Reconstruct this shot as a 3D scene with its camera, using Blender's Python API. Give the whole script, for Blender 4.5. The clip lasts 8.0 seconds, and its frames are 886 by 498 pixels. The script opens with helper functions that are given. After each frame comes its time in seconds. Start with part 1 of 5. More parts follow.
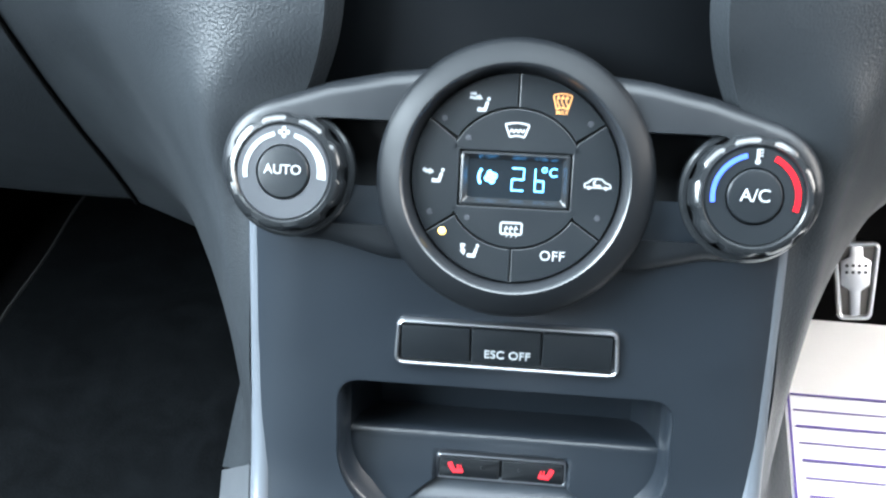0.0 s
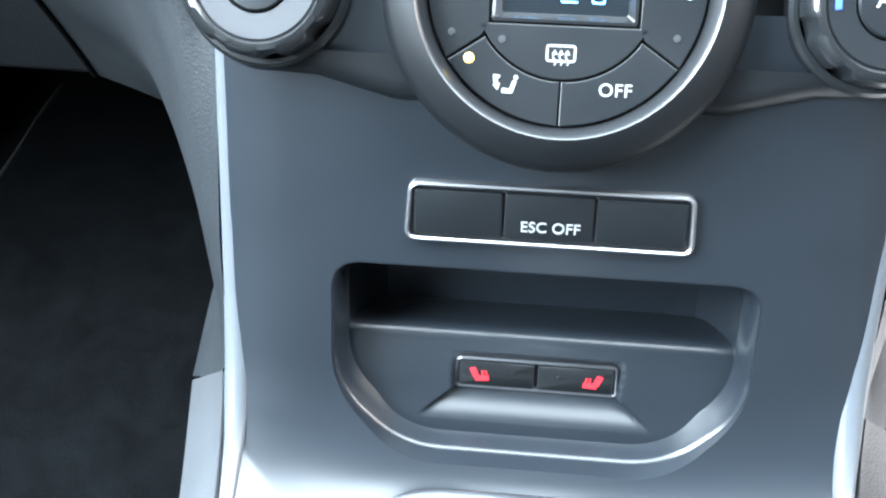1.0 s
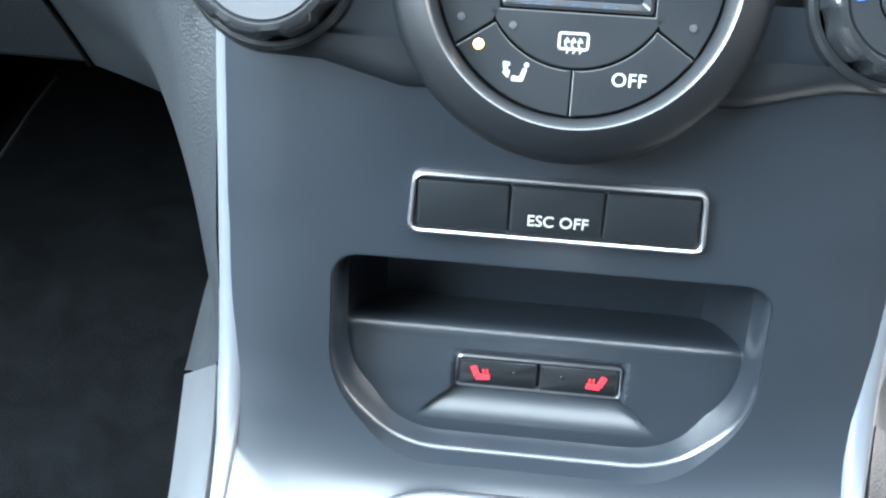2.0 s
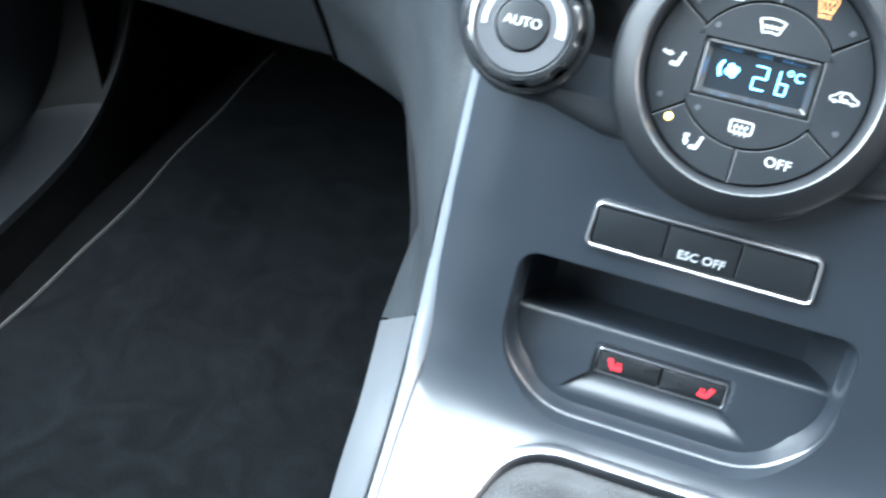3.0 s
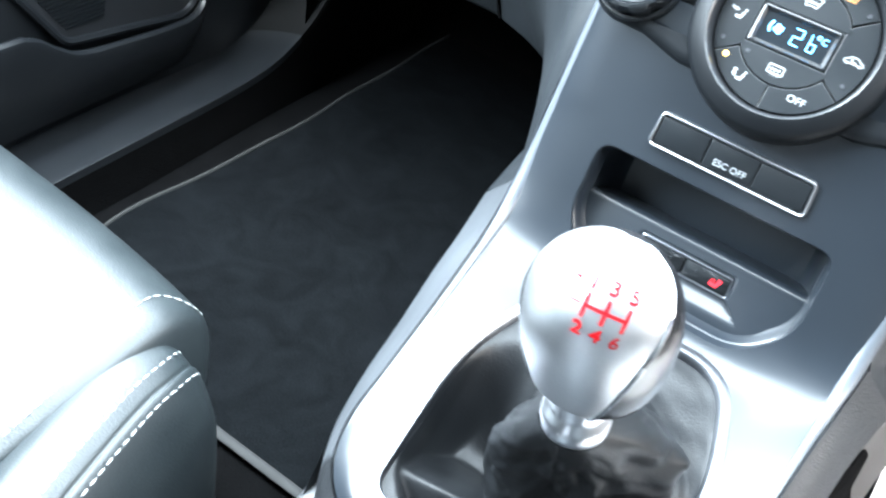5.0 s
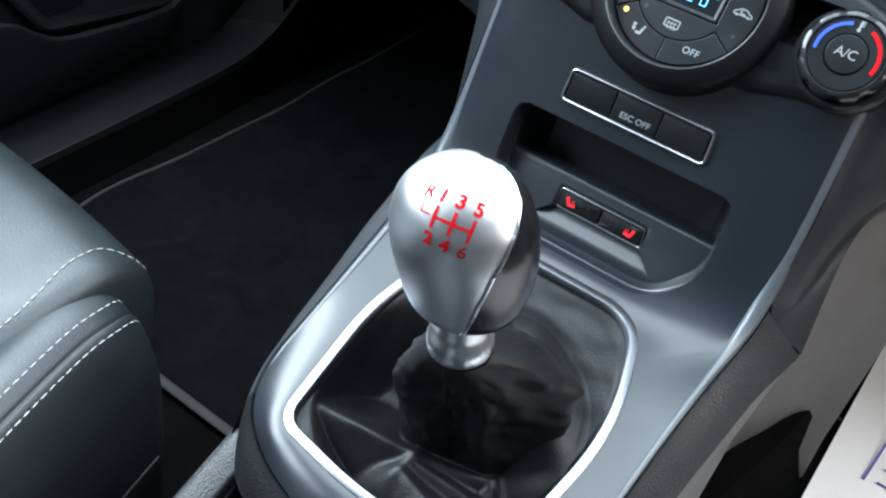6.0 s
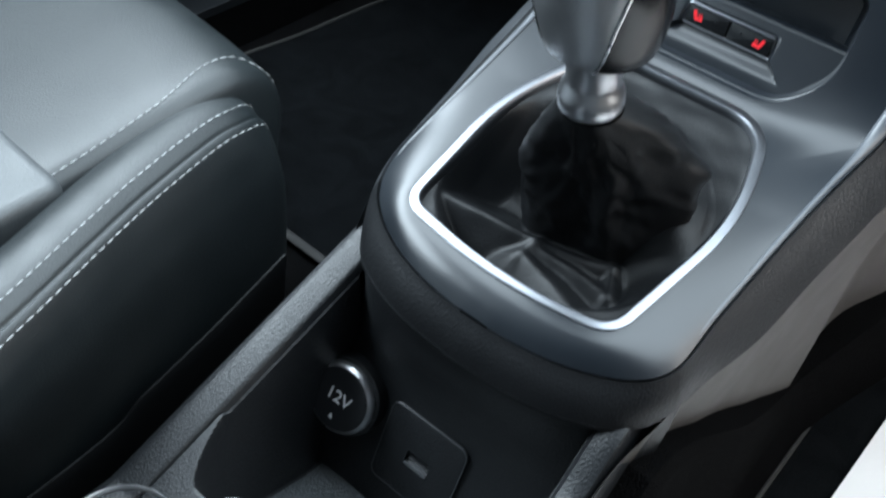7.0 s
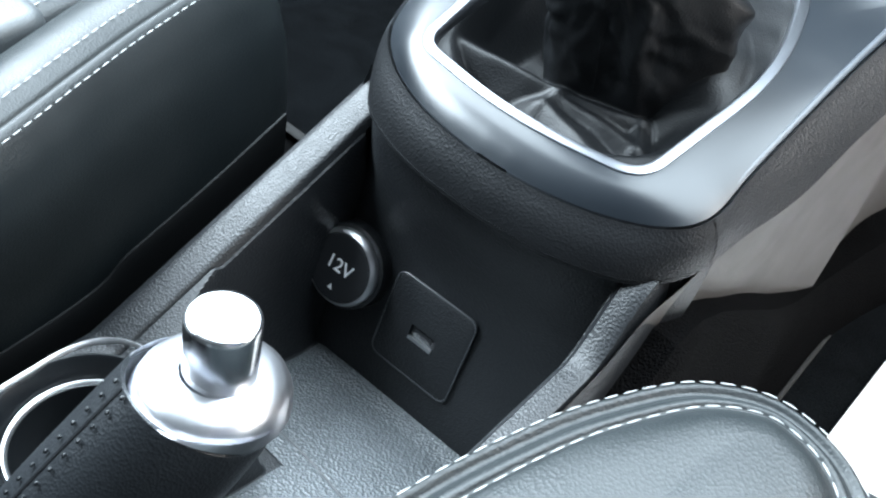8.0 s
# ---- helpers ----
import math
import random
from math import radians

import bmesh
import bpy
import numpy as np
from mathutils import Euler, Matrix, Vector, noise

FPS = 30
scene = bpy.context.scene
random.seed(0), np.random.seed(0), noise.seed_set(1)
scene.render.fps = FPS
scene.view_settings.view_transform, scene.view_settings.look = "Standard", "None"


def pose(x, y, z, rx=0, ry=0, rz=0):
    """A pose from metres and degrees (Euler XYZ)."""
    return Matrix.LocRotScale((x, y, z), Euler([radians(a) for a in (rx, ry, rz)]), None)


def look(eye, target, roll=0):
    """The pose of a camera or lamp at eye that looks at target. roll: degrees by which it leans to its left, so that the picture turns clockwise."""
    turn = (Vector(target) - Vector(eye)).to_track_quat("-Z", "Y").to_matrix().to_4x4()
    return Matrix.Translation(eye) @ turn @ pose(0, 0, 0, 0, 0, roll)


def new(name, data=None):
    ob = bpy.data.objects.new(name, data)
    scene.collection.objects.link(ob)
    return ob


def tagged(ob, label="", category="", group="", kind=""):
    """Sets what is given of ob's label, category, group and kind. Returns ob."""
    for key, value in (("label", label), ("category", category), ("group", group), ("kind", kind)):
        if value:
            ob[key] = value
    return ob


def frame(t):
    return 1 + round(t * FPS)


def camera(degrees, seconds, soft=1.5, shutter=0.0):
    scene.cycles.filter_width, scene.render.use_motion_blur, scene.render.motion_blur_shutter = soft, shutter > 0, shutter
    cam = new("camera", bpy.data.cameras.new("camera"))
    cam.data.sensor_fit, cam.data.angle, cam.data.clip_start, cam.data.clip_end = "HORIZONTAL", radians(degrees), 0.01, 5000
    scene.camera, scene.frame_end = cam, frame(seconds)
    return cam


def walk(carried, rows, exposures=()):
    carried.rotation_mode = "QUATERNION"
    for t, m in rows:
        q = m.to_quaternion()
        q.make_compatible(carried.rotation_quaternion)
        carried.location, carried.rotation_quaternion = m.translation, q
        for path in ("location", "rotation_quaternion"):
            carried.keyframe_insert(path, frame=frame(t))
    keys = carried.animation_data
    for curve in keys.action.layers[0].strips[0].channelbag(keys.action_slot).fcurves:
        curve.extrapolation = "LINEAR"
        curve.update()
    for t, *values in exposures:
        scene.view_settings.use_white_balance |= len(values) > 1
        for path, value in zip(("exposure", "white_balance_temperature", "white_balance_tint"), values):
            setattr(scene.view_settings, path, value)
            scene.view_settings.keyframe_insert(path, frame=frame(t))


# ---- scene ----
cam = camera(49.0, 8.0, soft=2.2, shutter=0.22)
PATH = [
    (0, (0.007, -0.018, 0.598), (-0.172, 1.528, -0.659), -0.8),
    (0.5, (0.003, 0.001, 0.558), (-0.184, 1.515, -0.736), -0.7),
    (1, (-0.007, 0.029, 0.525), (-0.171, 1.484, -0.837), -0.7),
    (2.5, (-0.011, 0.032, 0.516), (-0.182, 1.502, -0.83), 2.1),
    (3, (-0.018, -0.04, 0.573), (-0.42, 1.381, -0.775), 5.4),
    (3.5, (-0.04, -0.089, 0.574), (-0.547, 1.307, -0.766), 9.4),
    (4, (-0.04, -0.1, 0.578), (-0.613, 1.241, -0.791), 9.4),
    (4.5, (-0.015, -0.132, 0.59), (-0.661, 1.169, -0.785), 9.9),
    (5, (0.063, -0.184, 0.594), (-0.599, 1.188, -0.702), 12.7),
    (5.2, (0.087, -0.183, 0.601), (-0.595, 1.169, -0.705), 11.5),
    (6.3, (0.139, -0.189, 0.589), (-0.597, 1.156, -0.695), 11.1),
    (6.5, (0.145, -0.202, 0.58), (-0.628, 1.115, -0.712), 11.3),
    (7, (0.164, -0.239, 0.533), (-0.671, 0.962, -0.831), 7.9),
    (7.5, (0.167, -0.249, 0.482), (-0.649, 0.916, -0.924), 8.5),
    (8, (0.171, -0.25, 0.467), (-0.623, 0.933, -0.936), 10.2),
]
walk(cam, [(t, look(eye, target, roll)) for t, eye, target, roll in PATH], [(0, 0.57), (0.5, 0.84), (1.0, 0.99), (2.5, 0.98), (3.5, 1.15), (4.5, 1.27), (5.0, 1.12), (5.5, 0.2), (6.3, -1.15), (6.8, -1.25), (7.5, -0.5), (8.0, -0.15)])

# ---- world, lights ----
world = bpy.data.worlds.new("sky")
scene.world = world
world.use_nodes = True
wn = world.node_tree.nodes
sky = wn.new("ShaderNodeTexSky")
sky.sky_type, sky.sun_disc = "NISHITA", False
sky.sun_elevation, sky.sun_rotation = radians(50), radians(120)
world.node_tree.links.new(sky.outputs[0], wn["Background"].inputs[0])
wn["Background"].inputs[1].default_value = 0.06


def lamp(name, kind, m, energy, size=(1, 1), colour=(1, 1, 1)):
    data = bpy.data.lights.new(name, kind)
    data.energy, data.color = energy, colour
    if kind == "AREA":
        data.shape, data.size, data.size_y = "RECTANGLE", size[0], size[1]
    else:
        data.angle = size[0]
    ob = new(name, data)
    ob.matrix_world = m
    return ob


lamp("sun", "SUN", look((1.5, -1.0, 3), (0, 0, 0)), 0.5, (radians(12), 0), (1, 0.96, 0.9))
SKYBLUE = (0.76, 0.90, 1.0)
lamp("windscreen_daylight", "AREA", look((0, 0.46, 0.88), (0, 0.02, 0.0)), 80.0, (1.20, 1.04), SKYBLUE)
lamp("passenger_window_daylight", "AREA", look((-0.72, 0.0, 0.82), (0, 0.06, 0.34)), 80.0, (1.02, 0.46), SKYBLUE)
lamp("driver_door_daylight", "AREA", look((0.72, 0.42, 0.54), (0.58, 0.43, 0.0)), 20.0, (0.60, 0.70), (1.0, 0.96, 0.92))


# ---- materials ----
def material(name, colour, rough=0.5, metal=0.0, grain=0.0, scale=900.0, bump=0.15, vary=0.12, coat=0.0, kind="noise", patch=35.0, spec=0.5, rvary=0.1):
    """Procedural surface: tone variation at two sizes, fine relief and uneven gloss."""
    mat = bpy.data.materials.new(name)
    mat.use_nodes = True
    n, l = mat.node_tree.nodes, mat.node_tree.links
    b = n["Principled BSDF"]
    b.inputs["Roughness"].default_value = rough
    b.inputs["Metallic"].default_value = metal
    b.inputs["Coat Weight"].default_value = coat
    b.inputs["Specular IOR Level"].default_value = spec
    co = n.new("ShaderNodeTexCoord")
    big, small = n.new("ShaderNodeTexNoise"), n.new("ShaderNodeTexNoise")
    big.inputs["Scale"].default_value, big.inputs["Detail"].default_value = patch, 4
    small.inputs["Scale"].default_value, small.inputs["Detail"].default_value = scale * 0.6, 3
    for t in (big, small):
        l.new(co.outputs["Object"], t.inputs["Vector"])
    add = n.new("ShaderNodeMath")
    add.operation = "ADD"
    l.new(big.outputs["Fac"], add.inputs[0])
    l.new(small.outputs["Fac"], add.inputs[1])
    ramp = n.new("ShaderNodeMapRange")
    ramp.inputs["From Min"].default_value, ramp.inputs["From Max"].default_value = 0.6, 1.4
    ramp.inputs["To Min"].default_value, ramp.inputs["To Max"].default_value = 1 - vary, 1 + vary
    l.new(add.outputs[0], ramp.inputs["Value"])
    mul = n.new("ShaderNodeVectorMath")
    mul.operation = "SCALE"
    mul.inputs[0].default_value = colour[:3]
    l.new(ramp.outputs[0], mul.inputs["Scale"])
    l.new(mul.outputs[0], b.inputs["Base Color"])
    rr = n.new("ShaderNodeMapRange")
    rr.inputs["From Min"].default_value, rr.inputs["From Max"].default_value = 0.3, 0.7
    rr.inputs["To Min"].default_value, rr.inputs["To Max"].default_value = max(rough - rvary * 0.5, 0.02), min(rough + rvary * 0.5, 1)
    l.new(big.outputs["Fac"], rr.inputs["Value"])
    l.new(rr.outputs[0], b.inputs["Roughness"])
    if grain:
        bu = n.new("ShaderNodeBump")
        bu.inputs["Strength"].default_value, bu.inputs["Distance"].default_value = bump, grain
        if kind == "leather":
            tex = n.new("ShaderNodeTexVoronoi")
            tex.feature = "F1"
            tex.inputs["Scale"].default_value = scale
            warp = n.new("ShaderNodeVectorMath")
            warp.operation = "MULTIPLY_ADD"
            warp.inputs[1].default_value = (0.55 / scale,) * 3
            l.new(small.outputs["Color"], warp.inputs[0])
            l.new(co.outputs["Object"], warp.inputs[2])
            l.new(warp.outputs[0], tex.inputs["Vector"])
            l.new(tex.outputs["Distance"], bu.inputs["Height"])
        else:
            tex = n.new("ShaderNodeTexNoise")
            tex.inputs["Scale"].default_value, tex.inputs["Detail"].default_value = scale, 5
            l.new(co.outputs["Object"], tex.inputs["Vector"])
            l.new(tex.outputs["Fac"], bu.inputs["Height"])
        l.new(bu.outputs[0], b.inputs["Normal"])
    return mat


def glow(name, colour, strength):
    mat = bpy.data.materials.new(name)
    mat.use_nodes = True
    b = mat.node_tree.nodes["Principled BSDF"]
    b.inputs["Base Color"].default_value = (*colour, 1)
    b.inputs["Emission Color"].default_value = (*colour, 1)
    b.inputs["Emission Strength"].default_value = strength
    return mat


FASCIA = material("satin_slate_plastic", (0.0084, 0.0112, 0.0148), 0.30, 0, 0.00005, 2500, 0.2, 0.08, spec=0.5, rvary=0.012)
# fascia plastic made several times paler, for the sky reflected in its rolled edge
EDGE_SHEEN = material("edge_sheen_plastic", (0.060, 0.067, 0.077), 0.33, 0, 0.00006, 2500, 0.2, 0.08, rvary=0.05)
RINGMAT = material("matt_charcoal_plastic", (0.0042, 0.0050, 0.0060), 0.46, 0, 0.00006, 2500, 0.2, 0.08, spec=0.13)
DASH = material("grained_grey_plastic", (0.0125, 0.0145, 0.0165), 0.42, 0, 0.00025, 1000, 0.5, 0.10, kind="leather", spec=0.27)
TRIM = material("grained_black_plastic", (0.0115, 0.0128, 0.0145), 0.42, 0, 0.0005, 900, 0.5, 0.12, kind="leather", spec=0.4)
# copy of the trim plastic, darkened for the shade on the rear band
SHADED_TRIM = material("shaded_black_trim_plastic", (0.0090, 0.0098, 0.0110), 0.46, 0, 0.0004, 1000, 0.5, 0.12, kind="leather", spec=0.28)
# smooth plastic coloured pale, with window glare put into the base colour
STRIP = material("sheen_pale_plastic", (0.040, 0.043, 0.047), 0.36, 0, 0.0001, 1500, 0.2, 0.08)
DOORBLACK = material("black_door_plastic", (0.008, 0.0092, 0.0108), 0.36, 0, 0.0003, 900, 0.3, 0.1, kind="leather", spec=0.5)
SILL = material("dull_black_sill_plastic", (0.0085, 0.0095, 0.011), 0.40, 0, 0.0003, 900, 0.3, 0.1, kind="leather", spec=0.30)
KICK = material("dark_brown_kick_lining", (0.0040, 0.0035, 0.0032), 0.6, 0, 0.0006, 900, 0.4, 0.2, spec=0.12)
VALANCE = material("dull_black_valance_plastic", (0.005, 0.0055, 0.006), 0.55, 0, 0.0003, 900, 0.3, 0.1, kind="leather", spec=0.2)
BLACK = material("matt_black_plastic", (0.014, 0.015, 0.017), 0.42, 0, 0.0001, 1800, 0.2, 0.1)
KNOBBLACK = material("black_knob_lacquer", (0.008, 0.008, 0.009), 0.22, 0, 0, 900, 0, 0.05, rvary=0.05)
GLOSS = material("gloss_black_plastic", (0.008, 0.009, 0.010), 0.21, 0, 0, 900, 0, 0.05, rvary=0.05)
CARRIER = material("satin_charcoal_plastic", (0.0075, 0.0086, 0.0100), 0.36, 0, 0.00006, 2500, 0.2, 0.08, spec=0.22)
BEVEL = material("satin_black_bevel", (0.009, 0.010, 0.0115), 0.30, 0, 0, 900, 0, 0.05, rvary=0.03)
BUTTON = material("satin_black_button", (0.006, 0.0074, 0.0088), 0.36, 0, 0.00005, 2500, 0.2, 0.06, spec=0.27)
KNOBFACE = material("silver_grey_knob_face", (0.027, 0.029, 0.033), 0.36, 0.2, 0, 900, 0, 0.05)
BEZELMETAL = material("satin_metal", (0.21, 0.22, 0.24), 0.31, 1.0, 0, 900, 0, 0.04, rvary=0.04)
CAPMETAL = material("polished_cap_metal", (0.62, 0.63, 0.66), 0.32, 1.0, 0, 900, 0, 0.04, rvary=0.06)
FRAMEMETAL = material("thin_frame_chrome", (0.38, 0.39, 0.41), 0.33, 1.0, 0, 900, 0, 0.04, rvary=0.06)
RIMMETAL = material("bright_rim_chrome", (0.86, 0.87, 0.89), 0.34, 1.0, 0, 900, 0, 0.04, rvary=0.06)
CHROME = material("satin_chrome", (0.75, 0.76, 0.78), 0.22, 1.0, 0, 900, 0, 0.04, rvary=0.08)
ALU = material("brushed_aluminium", (0.66, 0.67, 0.69), 0.38, 1.0, 0.00004, 1200, 0.2, 0.05, rvary=0.1)
LEATHER = material("black_leather", (0.0046, 0.0052, 0.0060), 0.44, 0, 0.0003, 1100, 0.45, 0.15, kind="leather", spec=0.26)
# the gaiter's leather again, paler for the light on the handbrake grip
GRIP = material("lit_black_leather", (0.012, 0.0138, 0.016), 0.44, 0, 0.0003, 1100, 0.45, 0.15, kind="leather", spec=0.35)
SEATHIDE = material("charcoal_seat_leather", (0.0105, 0.0138, 0.0152), 0.42, 0, 0.00028, 1000, 0.45, 0.10, kind="leather", spec=0.42)
INSERT = material("pale_grey_seat_insert", (0.048, 0.053, 0.056), 0.5, 0, 0.0003, 900, 0.4, 0.1, kind="leather")
CARPET = material("black_carpet", (0.0032, 0.0032, 0.0034), 0.95, 0, 0.003, 900, 0.9, 0.5, spec=0.03)
PILE = material("charcoal_mat_pile", (0.0050, 0.0058, 0.0066), 1.0, 0, 0.003, 1100, 0.9, 0.85, patch=14, spec=0.03)
for node in PILE.node_tree.nodes:
    if node.type == "TEX_NOISE" and abs(node.inputs["Scale"].default_value - 14) < 0.1:
        node.inputs["Scale"].default_value, node.inputs["Detail"].default_value, node.inputs["Roughness"].default_value, node.inputs["Distortion"].default_value = 22, 8, 0.68, 1.4
# black liner plastic raised to grey, in place of the sky's sheen
LIT_LINER = material("sky_lit_grained_liner", (0.074, 0.082, 0.088), 0.38, 0, 0.0008, 620, 0.9, 0.18, kind="leather")
PIPING = material("grey_mat_piping", (0.018, 0.0176, 0.0172), 0.8, 0, 0.0005, 1500, 0.4)
THREAD = material("white_stitch_thread", (0.40, 0.41, 0.41), 0.8)
PAPER = material("white_paper_mat", (0.80, 0.80, 0.80), 0.7, 0, 0.0008, 60, 0.2, 0.02)
INK = material("purple_print", (0.10, 0.07, 0.30), 0.6)
WHITE = material("white_marking", (0.22, 0.235, 0.245), 0.6, spec=0.1)
BRIGHTMARK = material("bright_white_marking", (0.80, 0.81, 0.82), 0.5)
RED = material("red_marking", (0.46, 0.006, 0.010), 0.6, spec=0.05)
BLUE = material("blue_marking", (0.04, 0.085, 0.46), 0.6, spec=0.05)
ORANGE = material("orange_marking", (0.46, 0.20, 0.075), 0.6, spec=0.05)
SCREEN = material("dark_display_glass", (0.006, 0.008, 0.010), 0.12, 0, 0, 900, 0, 0.02, rvary=0.03)
DIGIT = glow("cyan_display_digits", (0.12, 0.50, 1.0), 0.6)
# printed red symbols, with a faint glow added to them
REDGLOW = glow("red_glowing_symbol", (0.8, 0.02, 0.03), 0.16)
AMBER = glow("amber_indicator", (1.0, 0.62, 0.12), 1.2)
# brown grey plastic with the driver's door light mixed into its colour
BROWN = material("door_lit_brown_grey_plastic", (0.066, 0.061, 0.057), 0.5, 0, 0.0003, 1000, 0.4, 0.08, kind="leather")
BODY = material("grey_car_lining", (0.12, 0.12, 0.12), 0.8, 0, 0.001, 300, 0.3)


# ---- mesh helpers ----
def finish(bm, name, mat, smooth=38):
    bmesh.ops.recalc_face_normals(bm, faces=bm.faces)
    me = bpy.data.meshes.new(name)
    bm.to_mesh(me)
    bm.free()
    me.materials.append(mat)
    if smooth:
        for p in me.polygons:
            p.use_smooth = True
        me.set_sharp_from_angle(angle=radians(smooth))
    return me


def part(name, bm, mat, parent=None, label="", smooth=38):
    ob = new(name, finish(bm, name, mat, smooth))
    ob.parent = parent
    return tagged(ob, label)


def thing(name, at, label, category, group="", kind=""):
    ob = new(name)
    ob.empty_display_size = 0.02
    ob.location = at
    return tagged(ob, label, category, group, kind)


def under(ob, *kids):
    """Parts keep their place when they are put under their thing."""
    for k in kids:
        k.parent = ob
        k.matrix_parent_inverse = Matrix.Translation(-Vector(ob.location))


def grid(rows, close=False, cap=False):
    bm = bmesh.new()
    vs = [[bm.verts.new(p) for p in r] for r in rows]
    for a, b in zip(vs, vs[1:]):
        n = len(a)
        for i in range(n if close else n - 1):
            bm.faces.new((a[i], a[(i + 1) % n], b[(i + 1) % n], b[i]))
    if cap:
        bm.faces.new(vs[0])
        bm.faces.new(vs[-1])
    return bm


def spline(pts, n):
    """n points along a smooth curve through pts (Catmull-Rom)."""
    p = [Vector(q) for q in pts]
    p = [2 * p[0] - p[1]] + p + [2 * p[-1] - p[-2]]
    out, seg = [], len(p) - 3
    for i in range(n):
        f = i / (n - 1) * seg
        k = min(int(f), seg - 1)
        t = f - k
        a, b, c, d = p[k:k + 4]
        out.append(0.5 * (2 * b + (c - a) * t + (2 * a - 5 * b + 4 * c - d) * t * t + (3 * b - a - 3 * c + d) * t ** 3))
    return out


def loft(sections, across=40, along=60, close=False):
    """Smooth surface through sections, each a list of the same number of points."""
    cols = [spline(c, along) for c in zip(*[spline(s, across) for s in sections])]
    return [[c[i] for c in cols] for i in range(along)]


def tube(path, r, seg=8, closed=False, flat=None, carry=False):
    path = [Vector(p) for p in path]
    rows, n = [], len(path)
    up = Vector((0.01, 0.02, 1))
    for i, p in enumerate(path):
        a = path[(i - 1) % n] if closed or i else p
        b = path[(i + 1) % n] if closed or i < n - 1 else p
        d = (b - a).normalized()
        s = d.cross(up if abs(d.dot(up.normalized())) < 0.95 else Vector((0, 1, 0.01))).normalized()
        if carry and i:
            s = (last - d * last.dot(d)).normalized()
        last = s
        u = s.cross(d)
        rr = r(i / (n - 1)) if callable(r) else r
        rows.append([p + rr * (math.cos(2 * math.pi * k / seg) * s + (flat or 1) * math.sin(2 * math.pi * k / seg) * u) for k in range(seg)])
    if closed:
        rows.append(rows[0])
        bm = grid(rows[:-1], True)
        bm.verts.ensure_lookup_table()
        m = len(rows) - 1
        for k in range(seg):
            bm.faces.new([bm.verts[(m - 1) * seg + k], bm.verts[(m - 1) * seg + (k + 1) % seg], bm.verts[(k + 1) % seg], bm.verts[k]])
        return bm
    return grid(rows, True, True)


def lathe(profile, m, seg=64, squeeze=None):
    """Revolve (radius, height) pairs about the local z axis of m."""
    bm = bmesh.new()
    rings = []
    for r, h in profile:
        if r < 1e-7:
            rings.append([bm.verts.new(m @ Vector((0, 0, h)))])
        else:
            rings.append([bm.verts.new(m @ Vector((r * math.cos(2 * math.pi * k / seg), r * math.sin(2 * math.pi * k / seg), h))) for k in range(seg)])
    for a, b in zip(rings, rings[1:]):
        for k in range(seg):
            j = (k + 1) % seg
            if len(a) == 1 and len(b) > 1:
                bm.faces.new((a[0], b[j], b[k]))
            elif len(b) == 1 and len(a) > 1:
                bm.faces.new((a[k], a[j], b[0]))
            elif len(a) > 1:
                bm.faces.new((a[k], a[j], b[j], b[k]))
    return bm


def prism(outline, m, depth, bevel=0.0, seg=2):
    """Solid of a flat outline (local x, y) standing up from 0 to depth, its front rim rounded."""
    bm = bmesh.new()
    n = len(outline)
    c = Vector((sum(p[0] for p in outline) / n, sum(p[1] for p in outline) / n, 0))
    levels = [(0.0, 0.0), (0.0, depth - bevel)]
    for k in range(1, seg + 1):
        a = k / seg * math.pi / 2
        levels.append((bevel * (1 - math.cos(a)), depth - bevel + bevel * math.sin(a)))
    if not bevel:
        levels = [(0, 0), (0, depth)]
    rings = []
    for inset, h in levels:
        ring = []
        for i, p in enumerate(outline):
            a, b, q = Vector((*outline[i - 1], 0)), Vector((*outline[(i + 1) % n], 0)), Vector((*p, 0))
            d = (b - a)
            nor = Vector((d.y, -d.x, 0)).normalized()
            ring.append(bm.verts.new(m @ (q - nor * inset + Vector((0, 0, h)))))
        rings.append(ring)
    for a, b in zip(rings, rings[1:]):
        for i in range(n):
            bm.faces.new((a[i], a[(i + 1) % n], b[(i + 1) % n], b[i]))
    bm.faces.new(rings[-1])
    bm.faces.new(rings[0][::-1])
    return bm


def rounded(points, r, seg=5):
    """Polygon (counter-clockwise) with its corners rounded; r one radius or one each."""
    out, n = [], len(points)
    for i, p in enumerate(points):
        rad = r[i] if isinstance(r, (list, tuple)) else r
        p, a, b = Vector(p), Vector(points[i - 1]), Vector(points[(i + 1) % n])
        da, db = (a - p).normalized(), (b - p).normalized()
        half = math.acos(max(-1, min(1, da.dot(db)))) / 2
        t = min(rad / math.tan(half), 0.49 * (a - p).length, 0.49 * (b - p).length)
        s, e = p + da * t, p + db * t
        for k in range(seg + 1):
            f = k / seg
            out.append(tuple((1 - f) ** 2 * s + 2 * f * (1 - f) * p + f * f * e))
    return out


def box_outline(x0, y0, x1, y1, r, seg=5):
    return rounded([(x0, y0), (x1, y0), (x1, y1), (x0, y1)], r, seg)


def merge(*bms):
    out = bmesh.new()
    for b in bms:
        me = bpy.data.meshes.new("tmp")
        b.to_mesh(me)
        b.free()
        out.from_mesh(me)
        bpy.data.meshes.remove(me)
    return out


